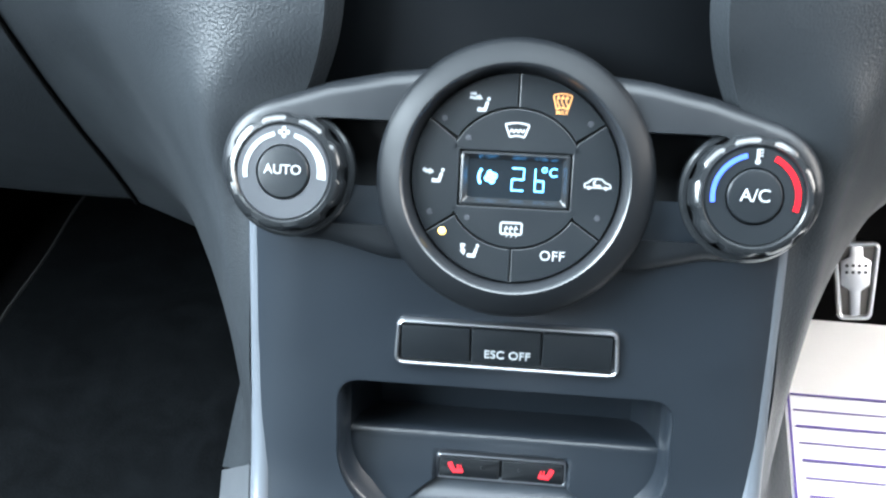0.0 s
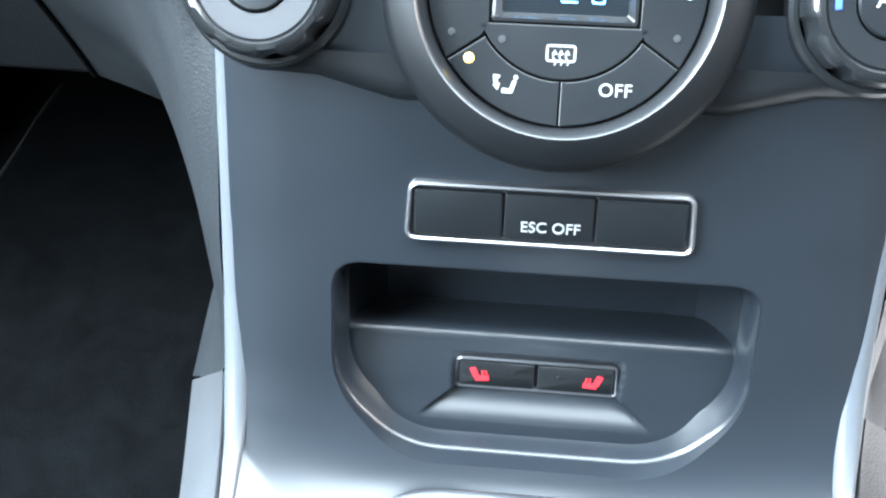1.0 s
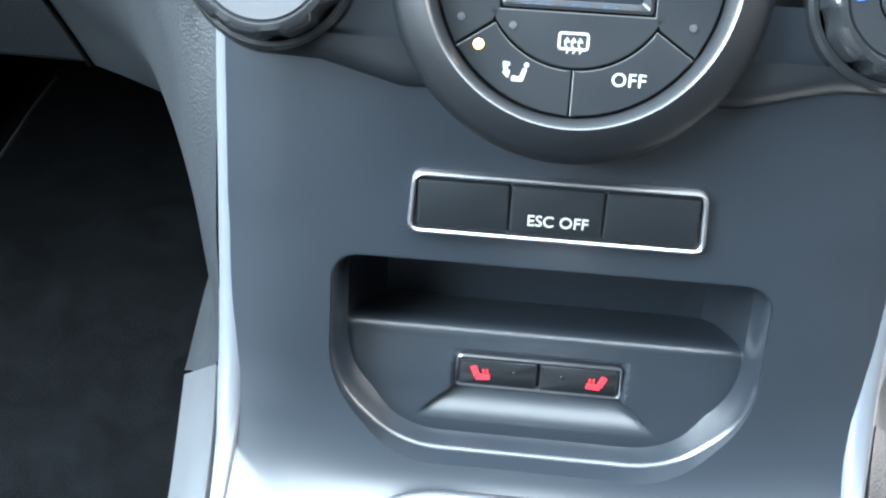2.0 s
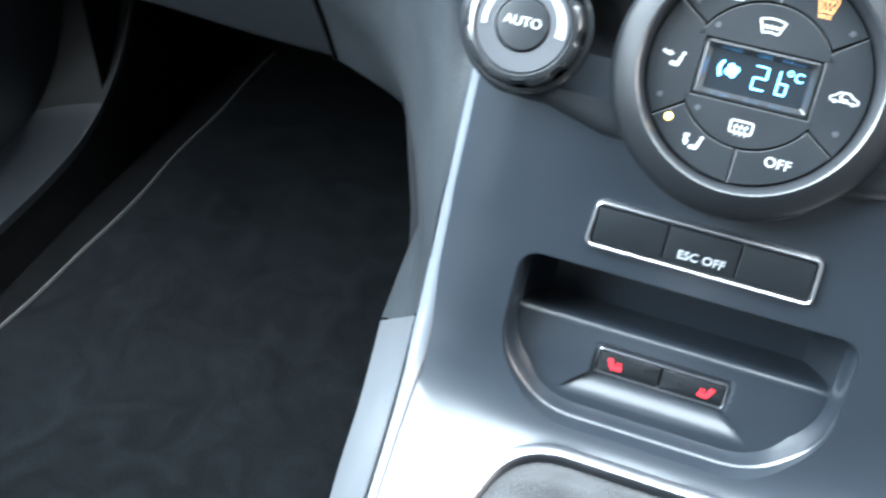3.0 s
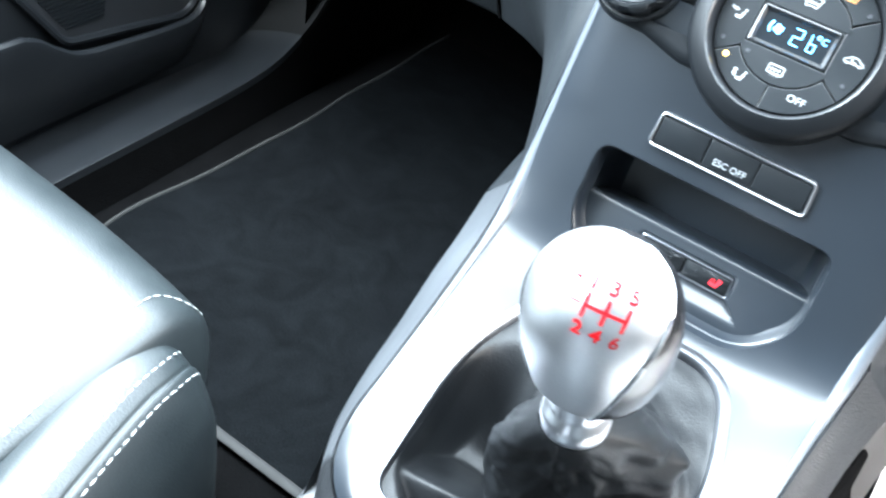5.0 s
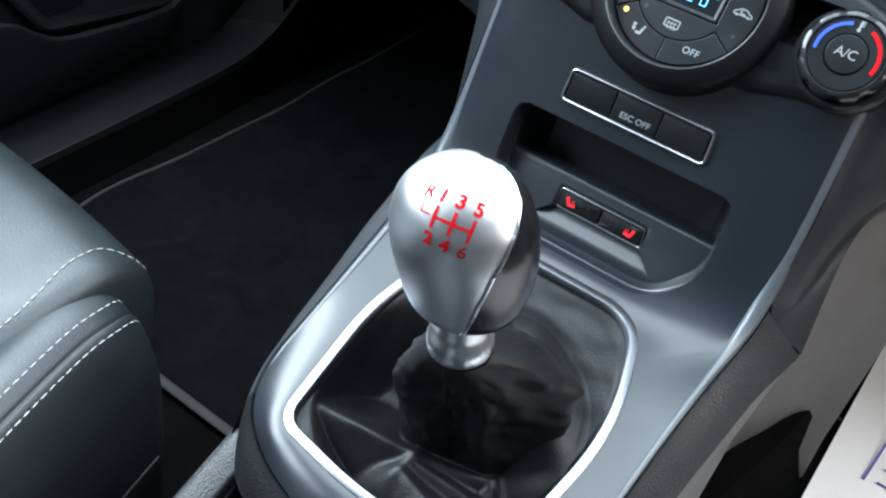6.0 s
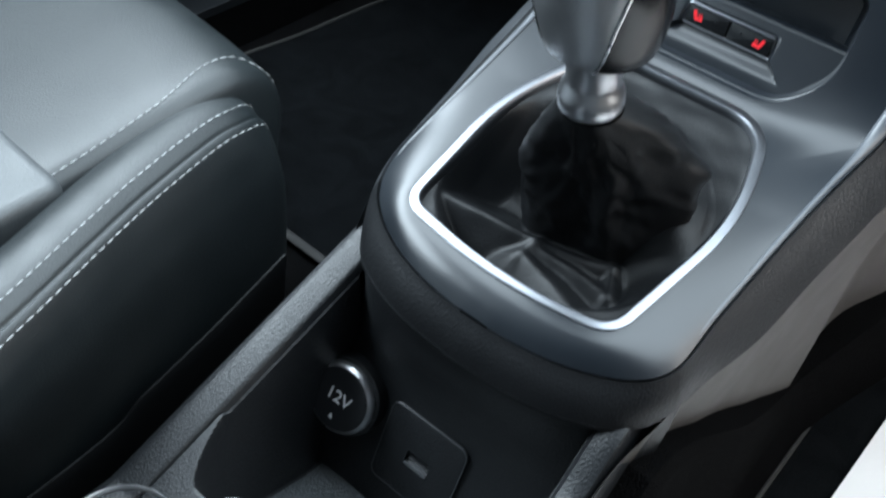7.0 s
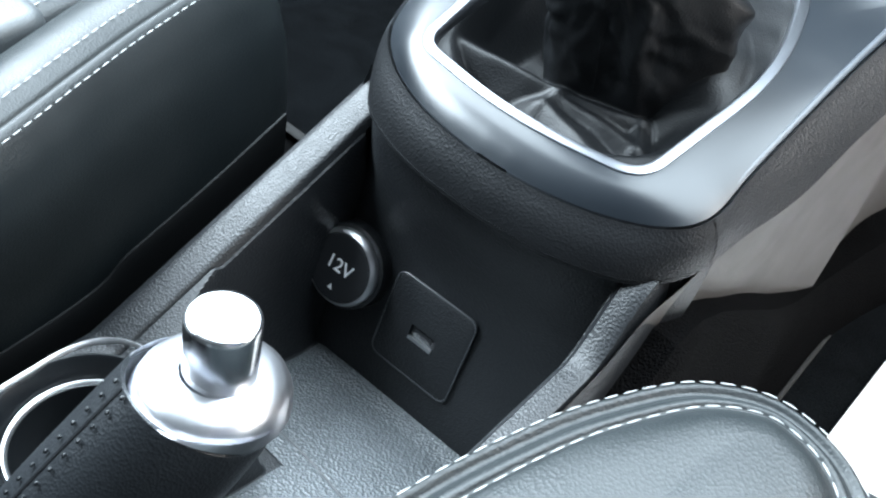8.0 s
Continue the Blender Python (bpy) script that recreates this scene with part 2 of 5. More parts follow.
def letters(text, size, m, depth=0.0003, spacing=1.0, weight=0.0):
    """Writing as a mesh, centred on m's origin, read along local x with local y up."""
    cu = bpy.data.curves.new("writing", "FONT")
    cu.body, cu.size, cu.extrude, cu.align_x, cu.align_y, cu.space_character = text, size, depth, "CENTER", "CENTER", spacing
    cu.offset = weight
    ob = bpy.data.objects.new("writing", cu)
    scene.collection.objects.link(ob)
    me = bpy.data.meshes.new_from_object(ob.evaluated_get(bpy.context.evaluated_depsgraph_get()))
    bm = bmesh.new()
    bm.from_mesh(me)
    bm.transform(m)
    bpy.data.objects.remove(ob)
    bpy.data.curves.remove(cu)
    bpy.data.meshes.remove(me)
    return bm


def bar(x0, y0, x1, y1, w, m, depth=0.0004):
    d = Vector((x1 - x0, y1 - y0)).normalized()
    s = Vector((-d.y, d.x)) * w / 2
    a, b = Vector((x0, y0)), Vector((x1, y1))
    return prism([tuple(a - s), tuple(b - s), tuple(b + s), tuple(a + s)], m, depth)


def stroke(pts, w, m, depth=0.0002):
    """A line of even width drawn through flat points."""
    return merge(*[bar(*a, *b, w, m, depth) for a, b in zip(pts, pts[1:])])


def arc_band(r0, r1, a0, a1, m, depth=0.0004, seg=24, centre=(0, 0)):
    pts = [(centre[0] + r1 * math.cos(radians(a0 + (a1 - a0) * k / seg)), centre[1] + r1 * math.sin(radians(a0 + (a1 - a0) * k / seg))) for k in range(seg + 1)]
    pts += [(centre[0] + r0 * math.cos(radians(a1 + (a0 - a1) * k / seg)), centre[1] + r0 * math.sin(radians(a1 + (a0 - a1) * k / seg))) for k in range(seg + 1)]
    return prism(pts, m, depth)


def cut(ob, cutters):
    """Cut holes into a part; the cutters vanish."""
    for c in cutters:
        tool = new("cutter", finish(c, "cutter", BLACK, 0))
        mod = ob.modifiers.new("hole", "BOOLEAN")
        mod.operation, mod.object, mod.solver = "DIFFERENCE", tool, "EXACT"
        bpy.context.view_layer.update()
        me = bpy.data.meshes.new_from_object(ob.evaluated_get(bpy.context.evaluated_depsgraph_get()))
        ob.modifiers.clear()
        ob.data = me
        bpy.data.objects.remove(tool)
    ob.data.set_sharp_from_angle(angle=radians(38))


def smooth01(x):
    x = max(0.0, min(1.0, x))
    return x * x * (3 - 2 * x)


def frame_of(origin, right, normal):
    """Local frame: x along right, z along normal."""
    z = Vector(normal).normalized()
    x = (Vector(right) - z * Vector(right).dot(z)).normalized()
    y = z.cross(x)
    return Matrix(((x.x, y.x, z.x, origin[0]), (x.y, y.y, z.y, origin[1]), (x.z, y.z, z.z, origin[2]), (0, 0, 0, 1)))


def stitches(path, parent, length=0.0046, gap=0.0016, r=0.00031):
    """A row of thread stitches along a path, joined into one seam."""
    path = [Vector(p) for p in path]
    dist = [0]
    for a, b in zip(path, path[1:]):
        dist.append(dist[-1] + (b - a).length)

    def at(s):
        for i in range(len(path) - 1):
            if s <= dist[i + 1]:
                return path[i].lerp(path[i + 1], (s - dist[i]) / max(dist[i + 1] - dist[i], 1e-9))
        return path[-1]
    out, s = bmesh.new(), 0.0
    while s + length < dist[-1]:
        a, m, b = at(s), at(s + length / 2), at(s + length)
        d = (b - a).normalized()
        side = d.cross(Vector((0.1, 0.2, 1))).normalized()
        up = side.cross(d)
        rings = []
        for q, rr in ((a, 0.35), (a.lerp(m, 0.5), 0.9), (m, 1), (m.lerp(b, 0.5), 0.9), (b, 0.35)):
            rings.append([out.verts.new(q + r * rr * (math.cos(k * math.pi / 3) * side + math.sin(k * math.pi / 3) * up)) for k in range(6)])
        for x, y in zip(rings, rings[1:]):
            for k in range(6):
                out.faces.new((x[k], x[(k + 1) % 6], y[(k + 1) % 6], y[k]))
        out.faces.new(rings[0])
        out.faces.new(rings[-1])
        s += length + gap
    return part("stitching", out, THREAD, parent, "white contrast stitching")


# ---- the setting: floor, bulkhead, sills, roof ----
def slab(name, lo, hi, mat, label, category):
    bm = bmesh.new()
    bmesh.ops.create_cube(bm, size=1)
    for v in bm.verts:
        v.co = Vector([lo[i] if v.co[i] < 0 else hi[i] for i in range(3)])
    ob = part(name, bm, mat, None, label, 0)
    return tagged(ob, "", category, "", "structure")


FLOOR = [[Vector((x, y, -0.006 + max(0, y - 0.78) * 0.9 + 0.0015 * noise.noise((x * 9, y * 9, 0)))) for x in [-0.56 + i * 0.028 for i in range(41)]] for y in [-0.9 + j * 0.04 for j in range(52)]]
slab("floor_rear", (-0.7, -1.9, -0.04), (0.7, -0.9, -0.008), CARPET, "black carpeted rear floor", "floor")
floor = tagged(part("floor", grid(FLOOR), CARPET, None, "black carpeted car floor rising to the bulkhead"), "", "floor", "", "structure")
slab("bulkhead", (-0.75, 1.16, -0.1), (0.75, 1.2, 0.62), CARPET, "dark carpeted bulkhead ahead of the footwells", "wall")
slab("ceiling", (-0.78, -1.9, 1.10), (0.78, -0.10, 1.13), BODY, "grey headlining of the car roof", "ceiling")
# unseen: solid where the rear window would be, to keep its light off the panel
slab("wall_rear", (-0.78, -1.95, -0.1), (0.78, -1.9, 1.13), BODY, "unseen grey wall shutting out light from the rear", "wall")
slab("wall_driver_side", (0.74, -1.9, -0.1), (0.78, 1.2, 0.05), BODY, "grey sill on the driver's side", "wall")
slab("pillar_driver", (0.68, -0.62, 0.0), (0.78, -0.50, 1.1), BODY, "grey door pillar", "wall")
slab("pillar_passenger", (-0.78, -0.62, 0.0), (-0.68, -0.50, 1.1), BODY, "grey door pillar", "wall")
# unseen walls over the rear side windows, added to stop their light
slab("wall_rear_passenger_side", (-0.78, -1.9, -0.1), (-0.72, -0.62, 1.10), BODY, "unseen grey side wall shutting out light from the rear", "wall")
slab("wall_rear_driver_side", (0.72, -1.9, -0.1), (0.78, -0.62, 1.10), BODY, "unseen grey side wall shutting out light from the rear", "wall")


# unseen slabs for the car's flanks, added so no daylight leaks into the footwells
slab("wall_front_passenger_side", (-0.78, 0.62, -0.1), (-0.665, 1.2, 0.66), BODY, "unseen body side ahead of the passenger door, blocking stray daylight", "wall")
slab("wall_side_passenger_footwell", (-0.78, 0.40, -0.1), (-0.635, 0.62, 0.44), BODY, "unseen body side behind the passenger door trim, blocking stray daylight", "wall")
slab("wall_front_driver_side", (0.665, 0.76, -0.1), (0.78, 1.2, 0.66), BODY, "unseen body side ahead of the driver door, blocking stray daylight", "wall")


GROUND = material("grey_tarmac", (0.06, 0.06, 0.06), 0.9, 0, 0.004, 120, 0.5, 0.2, patch=2)
bm = bmesh.new()
bmesh.ops.create_grid(bm, x_segments=8, y_segments=8, size=200)
bmesh.ops.translate(bm, verts=bm.verts, vec=(0, 0, -0.38))
tagged(part("ground", bm, GROUND, None, "grey tarmac round the parked car"), "", "ground", "", "structure")


# ---- floor mats ----
def floor_mat(name, x0, x1, y0, y1, corner, label, wave=0.0):
    t = thing(name, ((x0 + x1) / 2, (y0 + y1) / 2, -0.004), label, "floor mat")
    outline = rounded([(x0, y0), (x1, y0), (x1, y1), (x0, y1)], corner, 8)
    side = [(x0 - wave * math.exp(-((y - 0.285) / 0.10) ** 2) + 0.10 * wave * math.sin(y * 40), y) for y in [y1 - 0.05 - (y1 - y0 - 0.1) * k / 40 for k in range(1, 40)]]
    outline = outline + side if wave else outline
    bm = prism(outline, Matrix.Translation((0, 0, -0.0045)), 0.0045, 0.002)
    under(t, part("carpet", bm, PILE))
    path = [Vector((x, y, 0.0005)) for x, y in outline]
    under(t, part("piping", tube(path, 0.0017, 6, True), PIPING, None, "grey piped edge"))
    return t


pmat = floor_mat("passenger_floor_mat", -0.464, -0.135, 0.150, 0.90, [0.012, 0.012, 0.06, 0.06], "charcoal carpet mat with grey piping in the passenger footwell", 0.014)
under(pmat, part("rear_binding", tube([(-0.455, 0.1515, 0.001), (-0.300, 0.1530, 0.0012), (-0.145, 0.1500, 0.001)], 0.0042, 8, flat=0.45), PIPING, None, "broad grey bound edge"))
# glint on the lit binding, shaped as a curl and coloured pale
under(pmat, part("edge_glint_curl", tube(spline([(-0.278, 0.1535, 0.002), (-0.284, 0.157, 0.006), (-0.288, 0.160, 0.013), (-0.2895, 0.1605, 0.021)], 10), lambda f: 0.0036 * (1 - 0.6 * f), 8, flat=0.5), STRIP, None, "curled end of the bound edge, its highlight painted pale"))
floor_mat("driver_floor_mat", 0.136, 0.52, -0.35, 0.50, [0.03, 0.03, 0.04, 0.04], "charcoal carpet mat with grey piping in the driver footwell")

paper = thing("paper_floor_mat", (0.33, 0.3, 0.001), "white protective paper mat with purple printing", "paper mat")
PM = pose(0.342, 0.28, 0.002, 0, 0, -1.5)
rows = [[PM @ Vector((x, y, 0.0016 * noise.noise((x * 14, y * 11, 3)) + 0.0016)) for x in [-0.168 + i * 0.0168 for i in range(21)]] for y in [-0.33 + j * 0.0173 for j in range(41)]]
under(paper, part("sheet", grid(rows), PAPER))
ink = []
for k in range(7):
    ink.append(bar(-0.125, 0.165 + 0.017 * k, 0.15, 0.168 + 0.017 * k, 0.0012 if k % 2 else 0.002, PM @ Matrix.Translation((0, 0, 0.0036))))
ink.append(bar(-0.135, 0.16, -0.126, 0.275, 0.002, PM @ Matrix.Translation((0, 0, 0.0036))))
ink.append(arc_band(0.040, 0.043, 0, 359, PM @ Matrix.Translation((0, 0, 0.0034)), 0.0003, 48, (-0.080, 0.095)))
ink.append(arc_band(0.058, 0.062, 0, 359, PM @ Matrix.Translation((0, 0, 0.0034)), 0.0003, 48, (-0.080, 0.095)))
for k in range(40):
    ink.append(arc_band(0.0435, 0.0575, 9 * k, 9 * k + (5.5 if k % 5 else 3), PM @ Matrix.Translation((0, 0, 0.0034)), 0.0003, 3, (-0.080, 0.095)))
under(paper, part("printing", merge(*ink), INK, None, "purple printed lines and ring"))


# ---- dashboard ----
ARM = [
    [(0.127, 0.252, 0.243), (0.1325, 0.297, 0.242), (0.1365, 0.339, 0.241), (0.143, 0.373, 0.240), (0.157, 0.402, 0.239), (0.181, 0.416, 0.246), (0.205, 0.424, 0.251), (0.234, 0.442, 0.247)],
    [(0.1037, 0.2305, 0.276), (0.112, 0.253, 0.272), (0.1235, 0.290, 0.269), (0.1365, 0.330, 0.268), (0.154, 0.368, 0.269), (0.180, 0.395, 0.275), (0.205, 0.410, 0.282), (0.234, 0.422, 0.287)],
    [(0.1025, 0.2465, 0.325), (0.112, 0.259, 0.318), (0.125, 0.285, 0.312), (0.142, 0.318, 0.310), (0.160, 0.348, 0.312), (0.180, 0.370, 0.318), (0.205, 0.385, 0.325), (0.234, 0.397, 0.333)],
    [(0.0960, 0.2690, 0.390), (0.112, 0.272, 0.380), (0.125, 0.288, 0.372), (0.142, 0.310, 0.370), (0.160, 0.333, 0.372), (0.180, 0.350, 0.378), (0.205, 0.362, 0.383), (0.234, 0.370, 0.388)],
    [(0.0780, 0.2820, 0.420), (0.110, 0.277, 0.420), (0.125, 0.288, 0.420), (0.142, 0.305, 0.420), (0.160, 0.320, 0.420), (0.180, 0.333, 0.422), (0.205, 0.345, 0.425), (0.234, 0.353, 0.430)],
    [(0.0680, 0.2830, 0.450), (0.097, 0.285, 0.452), (0.120, 0.292, 0.455), (0.140, 0.302, 0.458), (0.160, 0.315, 0.460), (0.180, 0.325, 0.462), (0.205, 0.336, 0.465), (0.234, 0.345, 0.468)],
    [(0.0665, 0.2890, 0.485), (0.090, 0.294, 0.490), (0.115, 0.302, 0.495), (0.140, 0.310, 0.500), (0.160, 0.317, 0.500), (0.180, 0.325, 0.500), (0.205, 0.335, 0.500), (0.234, 0.343, 0.500)],
    [(0.0660, 0.3000, 0.560), (0.090, 0.305, 0.560), (0.115, 0.311, 0.560), (0.140, 0.318, 0.560), (0.160, 0.323, 0.560), (0.180, 0.330, 0.560), (0.205, 0.337, 0.560), (0.234, 0.345, 0.560)],
]


def arm_rows(side):
    """The driver's side ends higher, over the pedals."""
    if side < 0:
        return [[(-x, y, z) for x, y, z in r] for r in ARM]
    out = []
    for r in ARM:
        row = []
        for x, y, z in r:
            f = smooth01((y - 0.250) / 0.06) * (1 - smooth01((z - 0.245) / 0.12))
            row.append((x - 0.013 * f * (1 - smooth01((y - 0.33) / 0.06)), y, z + 0.046 * f))
        out.append(row)
    return out


def arm_surface(side):
    rows = loft(arm_rows(side), 50, 60)
    for r in rows:
        for p in r:
            p.y += 0.0035 * (1 - smooth01((abs(p.x) - 0.1035) / 0.012)) * (1 - smooth01((p.z - 0.39) / 0.03)) * smooth01((p.z - 0.25) / 0.03)
    return [[r[0] + Vector((-side * 0.005, 0.010, -0.001)), r[0] + Vector((-side * 0.0006, 0.0035, 0))] + r for r in rows]


def dash_outer(side):
    up = 0.0 if side < 0 else 0.036
    out = []
    for x, dy in ((0.237, 0.0), (0.30, 0.002), (0.40, 0.004), (0.52, 0.006), (0.66, 0.01)):
        out.append([(side * x, y + dy, z + (0.004 if x > 0.3 else 0)) for y, z in ((0.446, 0.247 + up), (0.417, 0.300 + up * 0.7), (0.374, 0.380 + up * 0.1), (0.358, 0.430), (0.347, 0.490), (0.345, 0.56))])
    return out


dash = thing("dashboard", (0, 0.6, 0.4), "grained dark grey dashboard above both footwells", "dashboard", "", "structure")
for side in (-1, 1):
    under(dash, part("lower_arm", grid(arm_surface(side)), DASH, None, "", 60))
    under(dash, part("knee_panel", grid(loft(dash_outer(side), 24, 24)), DASH))
    joint = spline([Vector(r[-1]) + Vector((side * 0.0012, -0.0002, 0)) for r in arm_rows(side)], 50)
    under(dash, part("panel_joint", tube(joint, 0.0017, 8), CARPET, None, "dark joint beside the knee panel"))
    lip = [Vector(p) for p in arm_rows(side)[0]]
    edge = spline(lip, 40) + spline([Vector(r[0]) for r in dash_outer(side)], 20)
    rows = [[p, p + Vector((-side * 0.003, 0.004, -0.004)), p + Vector((-side * 0.012, 0.02, 0.002)), Vector((p.x * 0.85, max(p.y + 0.05, 0.5), 0.27)), Vector((p.x, 1.16, 0.36))] for p in edge]
    under(dash, part("underside", grid(rows), BLACK))
top = [[Vector((x, y, z)) for x in [-0.66 + i * 0.066 for i in range(21)]] for y, z in ((0.345, 0.56), (0.36, 0.59), (0.42, 0.605), (0.60, 0.615), (0.95, 0.62), (1.16, 0.61))]
under(dash, part("dash_top", grid(top), DASH))
# dark recess between the arms, above the climate panel
rec = [[Vector((x, y + 0.02 * (abs(x) / 0.1) ** 2, z)) for x in [-0.11 + i * 0.011 for i in range(21)]] for y, z in ((0.300, 0.40), (0.302, 0.455), (0.306, 0.50), (0.32, 0.56), (0.345, 0.60))]
under(dash, part("radio_surround", grid(rec), RINGMAT, None, "dark glossy radio surround"))
bm = tube([(-0.105, 0.296, 0.487), (0, 0.292, 0.489), (0.105, 0.296, 0.487)], 0.0012, 6)
under(dash, part("panel_joint", bm, BLACK))


# ---- centre console ----
console = thing("centre_console", (0, 0.1, 0), "slate grey plastic centre console between the seats", "console")
PROFILE = [(0.2655, 0.395, 0.0992), (0.262, 0.385, 0.0995), (0.250, 0.345, 0.1015), (0.2445, 0.328, 0.102), (0.2335, 0.295, 0.103), (0.2262, 0.2745, 0.1035),
           (0.2175, 0.2612, 0.1018), (0.2045, 0.2540, 0.0995), (0.185, 0.2493, 0.0970), (0.150, 0.2425, 0.0930), (0.105, 0.2350, 0.0915), (0.066, 0.2287, 0.0895), (0.048, 0.2254, 0.0835), (0.0360, 0.2231, 0.0710),
           (0.0268, 0.2215, 0.0520), (0.0212, 0.2206, 0.0300), (0.0190, 0.2202, 0.0080)]


def console_profile(n=110):
    return spline([Vector(p) for p in PROFILE], n)


def lean_right(p):
    """The rear of the surround sits a little towards the driver."""
    return p + Vector((0.0065 * smooth01((0.085 - p.y) / 0.055) * smooth01((p.z - 0.10) / 0.06), 0, 0))


def edge_drop(y):
    """How far the surround has fallen at its rim."""
    return -0.006 * smooth01((0.228 - y) / 0.035) + 0.014 * smooth01((0.190 - y) / 0.145)


def scaled(outline, d):
    """Outline moved outward by d."""
    out, n = [], len(outline)
    for i, p in enumerate(outline):
        a, b = Vector(outline[i - 1]), Vector(outline[(i + 1) % n])
        t = b - a
        nor = Vector((t.y, -t.x)).normalized()
        out.append((p[0] + nor.x * d, p[1] + nor.y * d))
    return out


# gear bezel frame: x right, y forward along the surround, z out of it
GN = Vector((0, -0.165, 1)).normalized()
GEAR = frame_of((0, 0.118, 0.2372), (1, 0, 0), GN)
BEZEL = rounded([(-0.0605, -0.0735), (0.0, -0.0835), (0.0620, -0.0755), (0.0720, 0.020), (0.0500, 0.0885), (-0.0500, 0.0885), (-0.0715, 0.020)], [0.017, 0.35, 0.018, 0.16, 0.034, 0.034, 0.16], 12)


def ring_hit(outline, d):
    """Where a ray from the middle along d leaves the outline."""
    n = len(outline)
    for i in range(n):
        a, b = Vector(outline[i]), Vector(outline[(i + 1) % n])
        e = b - a
        den = d.x * e.y - d.y * e.x
        if abs(den) < 1e-12:
            continue
        t = (a.x * e.y - a.y * e.x) / den
        s = (a.x * d.y - a.y * d.x) / den
        if t > 0 and -1e-6 <= s <= 1 + 1e-6:
            return d * t
    return d * 0.06


rows, RAW = [], []
for y, z, w in console_profile():
    RAW.append(Vector((-w, y + 0.0075 * smooth01((z - 0.25) / 0.05), z - edge_drop(y))))
RIM = [p.copy() for p in RAW]
for k in range(90):
    RIM = [p if i in (0, len(RIM) - 1) or p.y < 0.10 or p.z > 0.36 else p * 0.5 + (RIM[i - 1] + RIM[i + 1]) * 0.25 for i, p in enumerate(RIM)]
for n, (y, z, w) in enumerate(console_profile()):
    drop = edge_drop(y)
    lean = 0.006 * smooth01((z - 0.25) / 0.05)
    shift = RIM[n] - RAW[n]
    if y > 0.2175:
        row = []
        for k in range(61):
            x = w * math.sin((k / 60 - 0.5) * math.pi * 0.9) / math.sin(0.45 * math.pi)
            f = abs(x) / w
            g = smooth01((f - 0.4) / 0.6)
            roll = 0.25 * lean * max(0.0, (abs(x) - w + 0.0075) / 0.0075) ** 2
            row.append(Vector((x - math.copysign(shift.x, x) * g, y + lean * max(0, (f - 0.78) / 0.22) ** 2 + roll + shift.y * g, z - drop * smooth01((f - 0.45) / 0.55) ** 1.3 + shift.z * g)))
        rows.append(row)
bm = bmesh.new()
vs = [[bm.verts.new(p) for p in r] for r in rows]
for a, b in zip(vs, vs[1:]):
    for i in range(60):
        bm.faces.new((a[i], a[i + 1], b[i + 1], b[i]))
# the surround runs from the bezel out to the rim
low = RIM[len(rows):]
tail = [Vector((-f * 0.008, RIM[-1].y, RIM[-1].z)) for f in (0.6, 0.2, -0.2, -0.6)]
left = [bm.verts.new(lean_right(p)) for p in low + tail[:2]]
right = [bm.verts.new(lean_right(Vector((-p.x, p.y, p.z)))) for p in low + tail[:2]]
outer = vs[-1] + right + left[::-1]
hole = scaled(BEZEL, 0.0016)
cols = []
for v in outer:
    q = GEAR.inverted() @ v.co
    h0 = q.z
    r = ring_hit(hole, Vector((q.x, q.y)).normalized())
    col = [v]
    for k in range(1, 15):
        s = 1 - k / 14
        p = r.lerp(Vector((q.x, q.y)), s)
        col.append(bm.verts.new(GEAR @ Vector((p.x, p.y, h0 * s ** 2.2 - 0.0004 * (1 - s)))))
    cols.append(col)
for i in range(len(cols)):
    a, b = cols[i], cols[(i + 1) % len(cols)]
    for k in range(14):
        bm.faces.new((a[k], b[k], b[k + 1], a[k + 1]))
bmesh.ops.recalc_face_normals(bm, faces=bm.faces)
soft = [v for v in bm.verts if 0.150 < v.co.y < 0.246 and not v.is_boundary]
for k in range(60):
    bmesh.ops.smooth_vert(bm, verts=soft, factor=0.5, use_axis_x=False, use_axis_y=True, use_axis_z=True)
# thickness
rim_edges = [e for e in bm.edges if e.is_boundary]
under_v = {v: bm.verts.new(v.co + Vector((0, 0.006, -0.008))) for v in list(bm.verts)}
for f in list(bm.faces):
    bm.faces.new([under_v[v] for v in reversed(f.verts)])
for e in rim_edges:
    a, b = e.verts
    bm.faces.new((a, b, under_v[b], under_v[a]))
fascia = part("fascia", bm, FASCIA)
under(console, fascia)

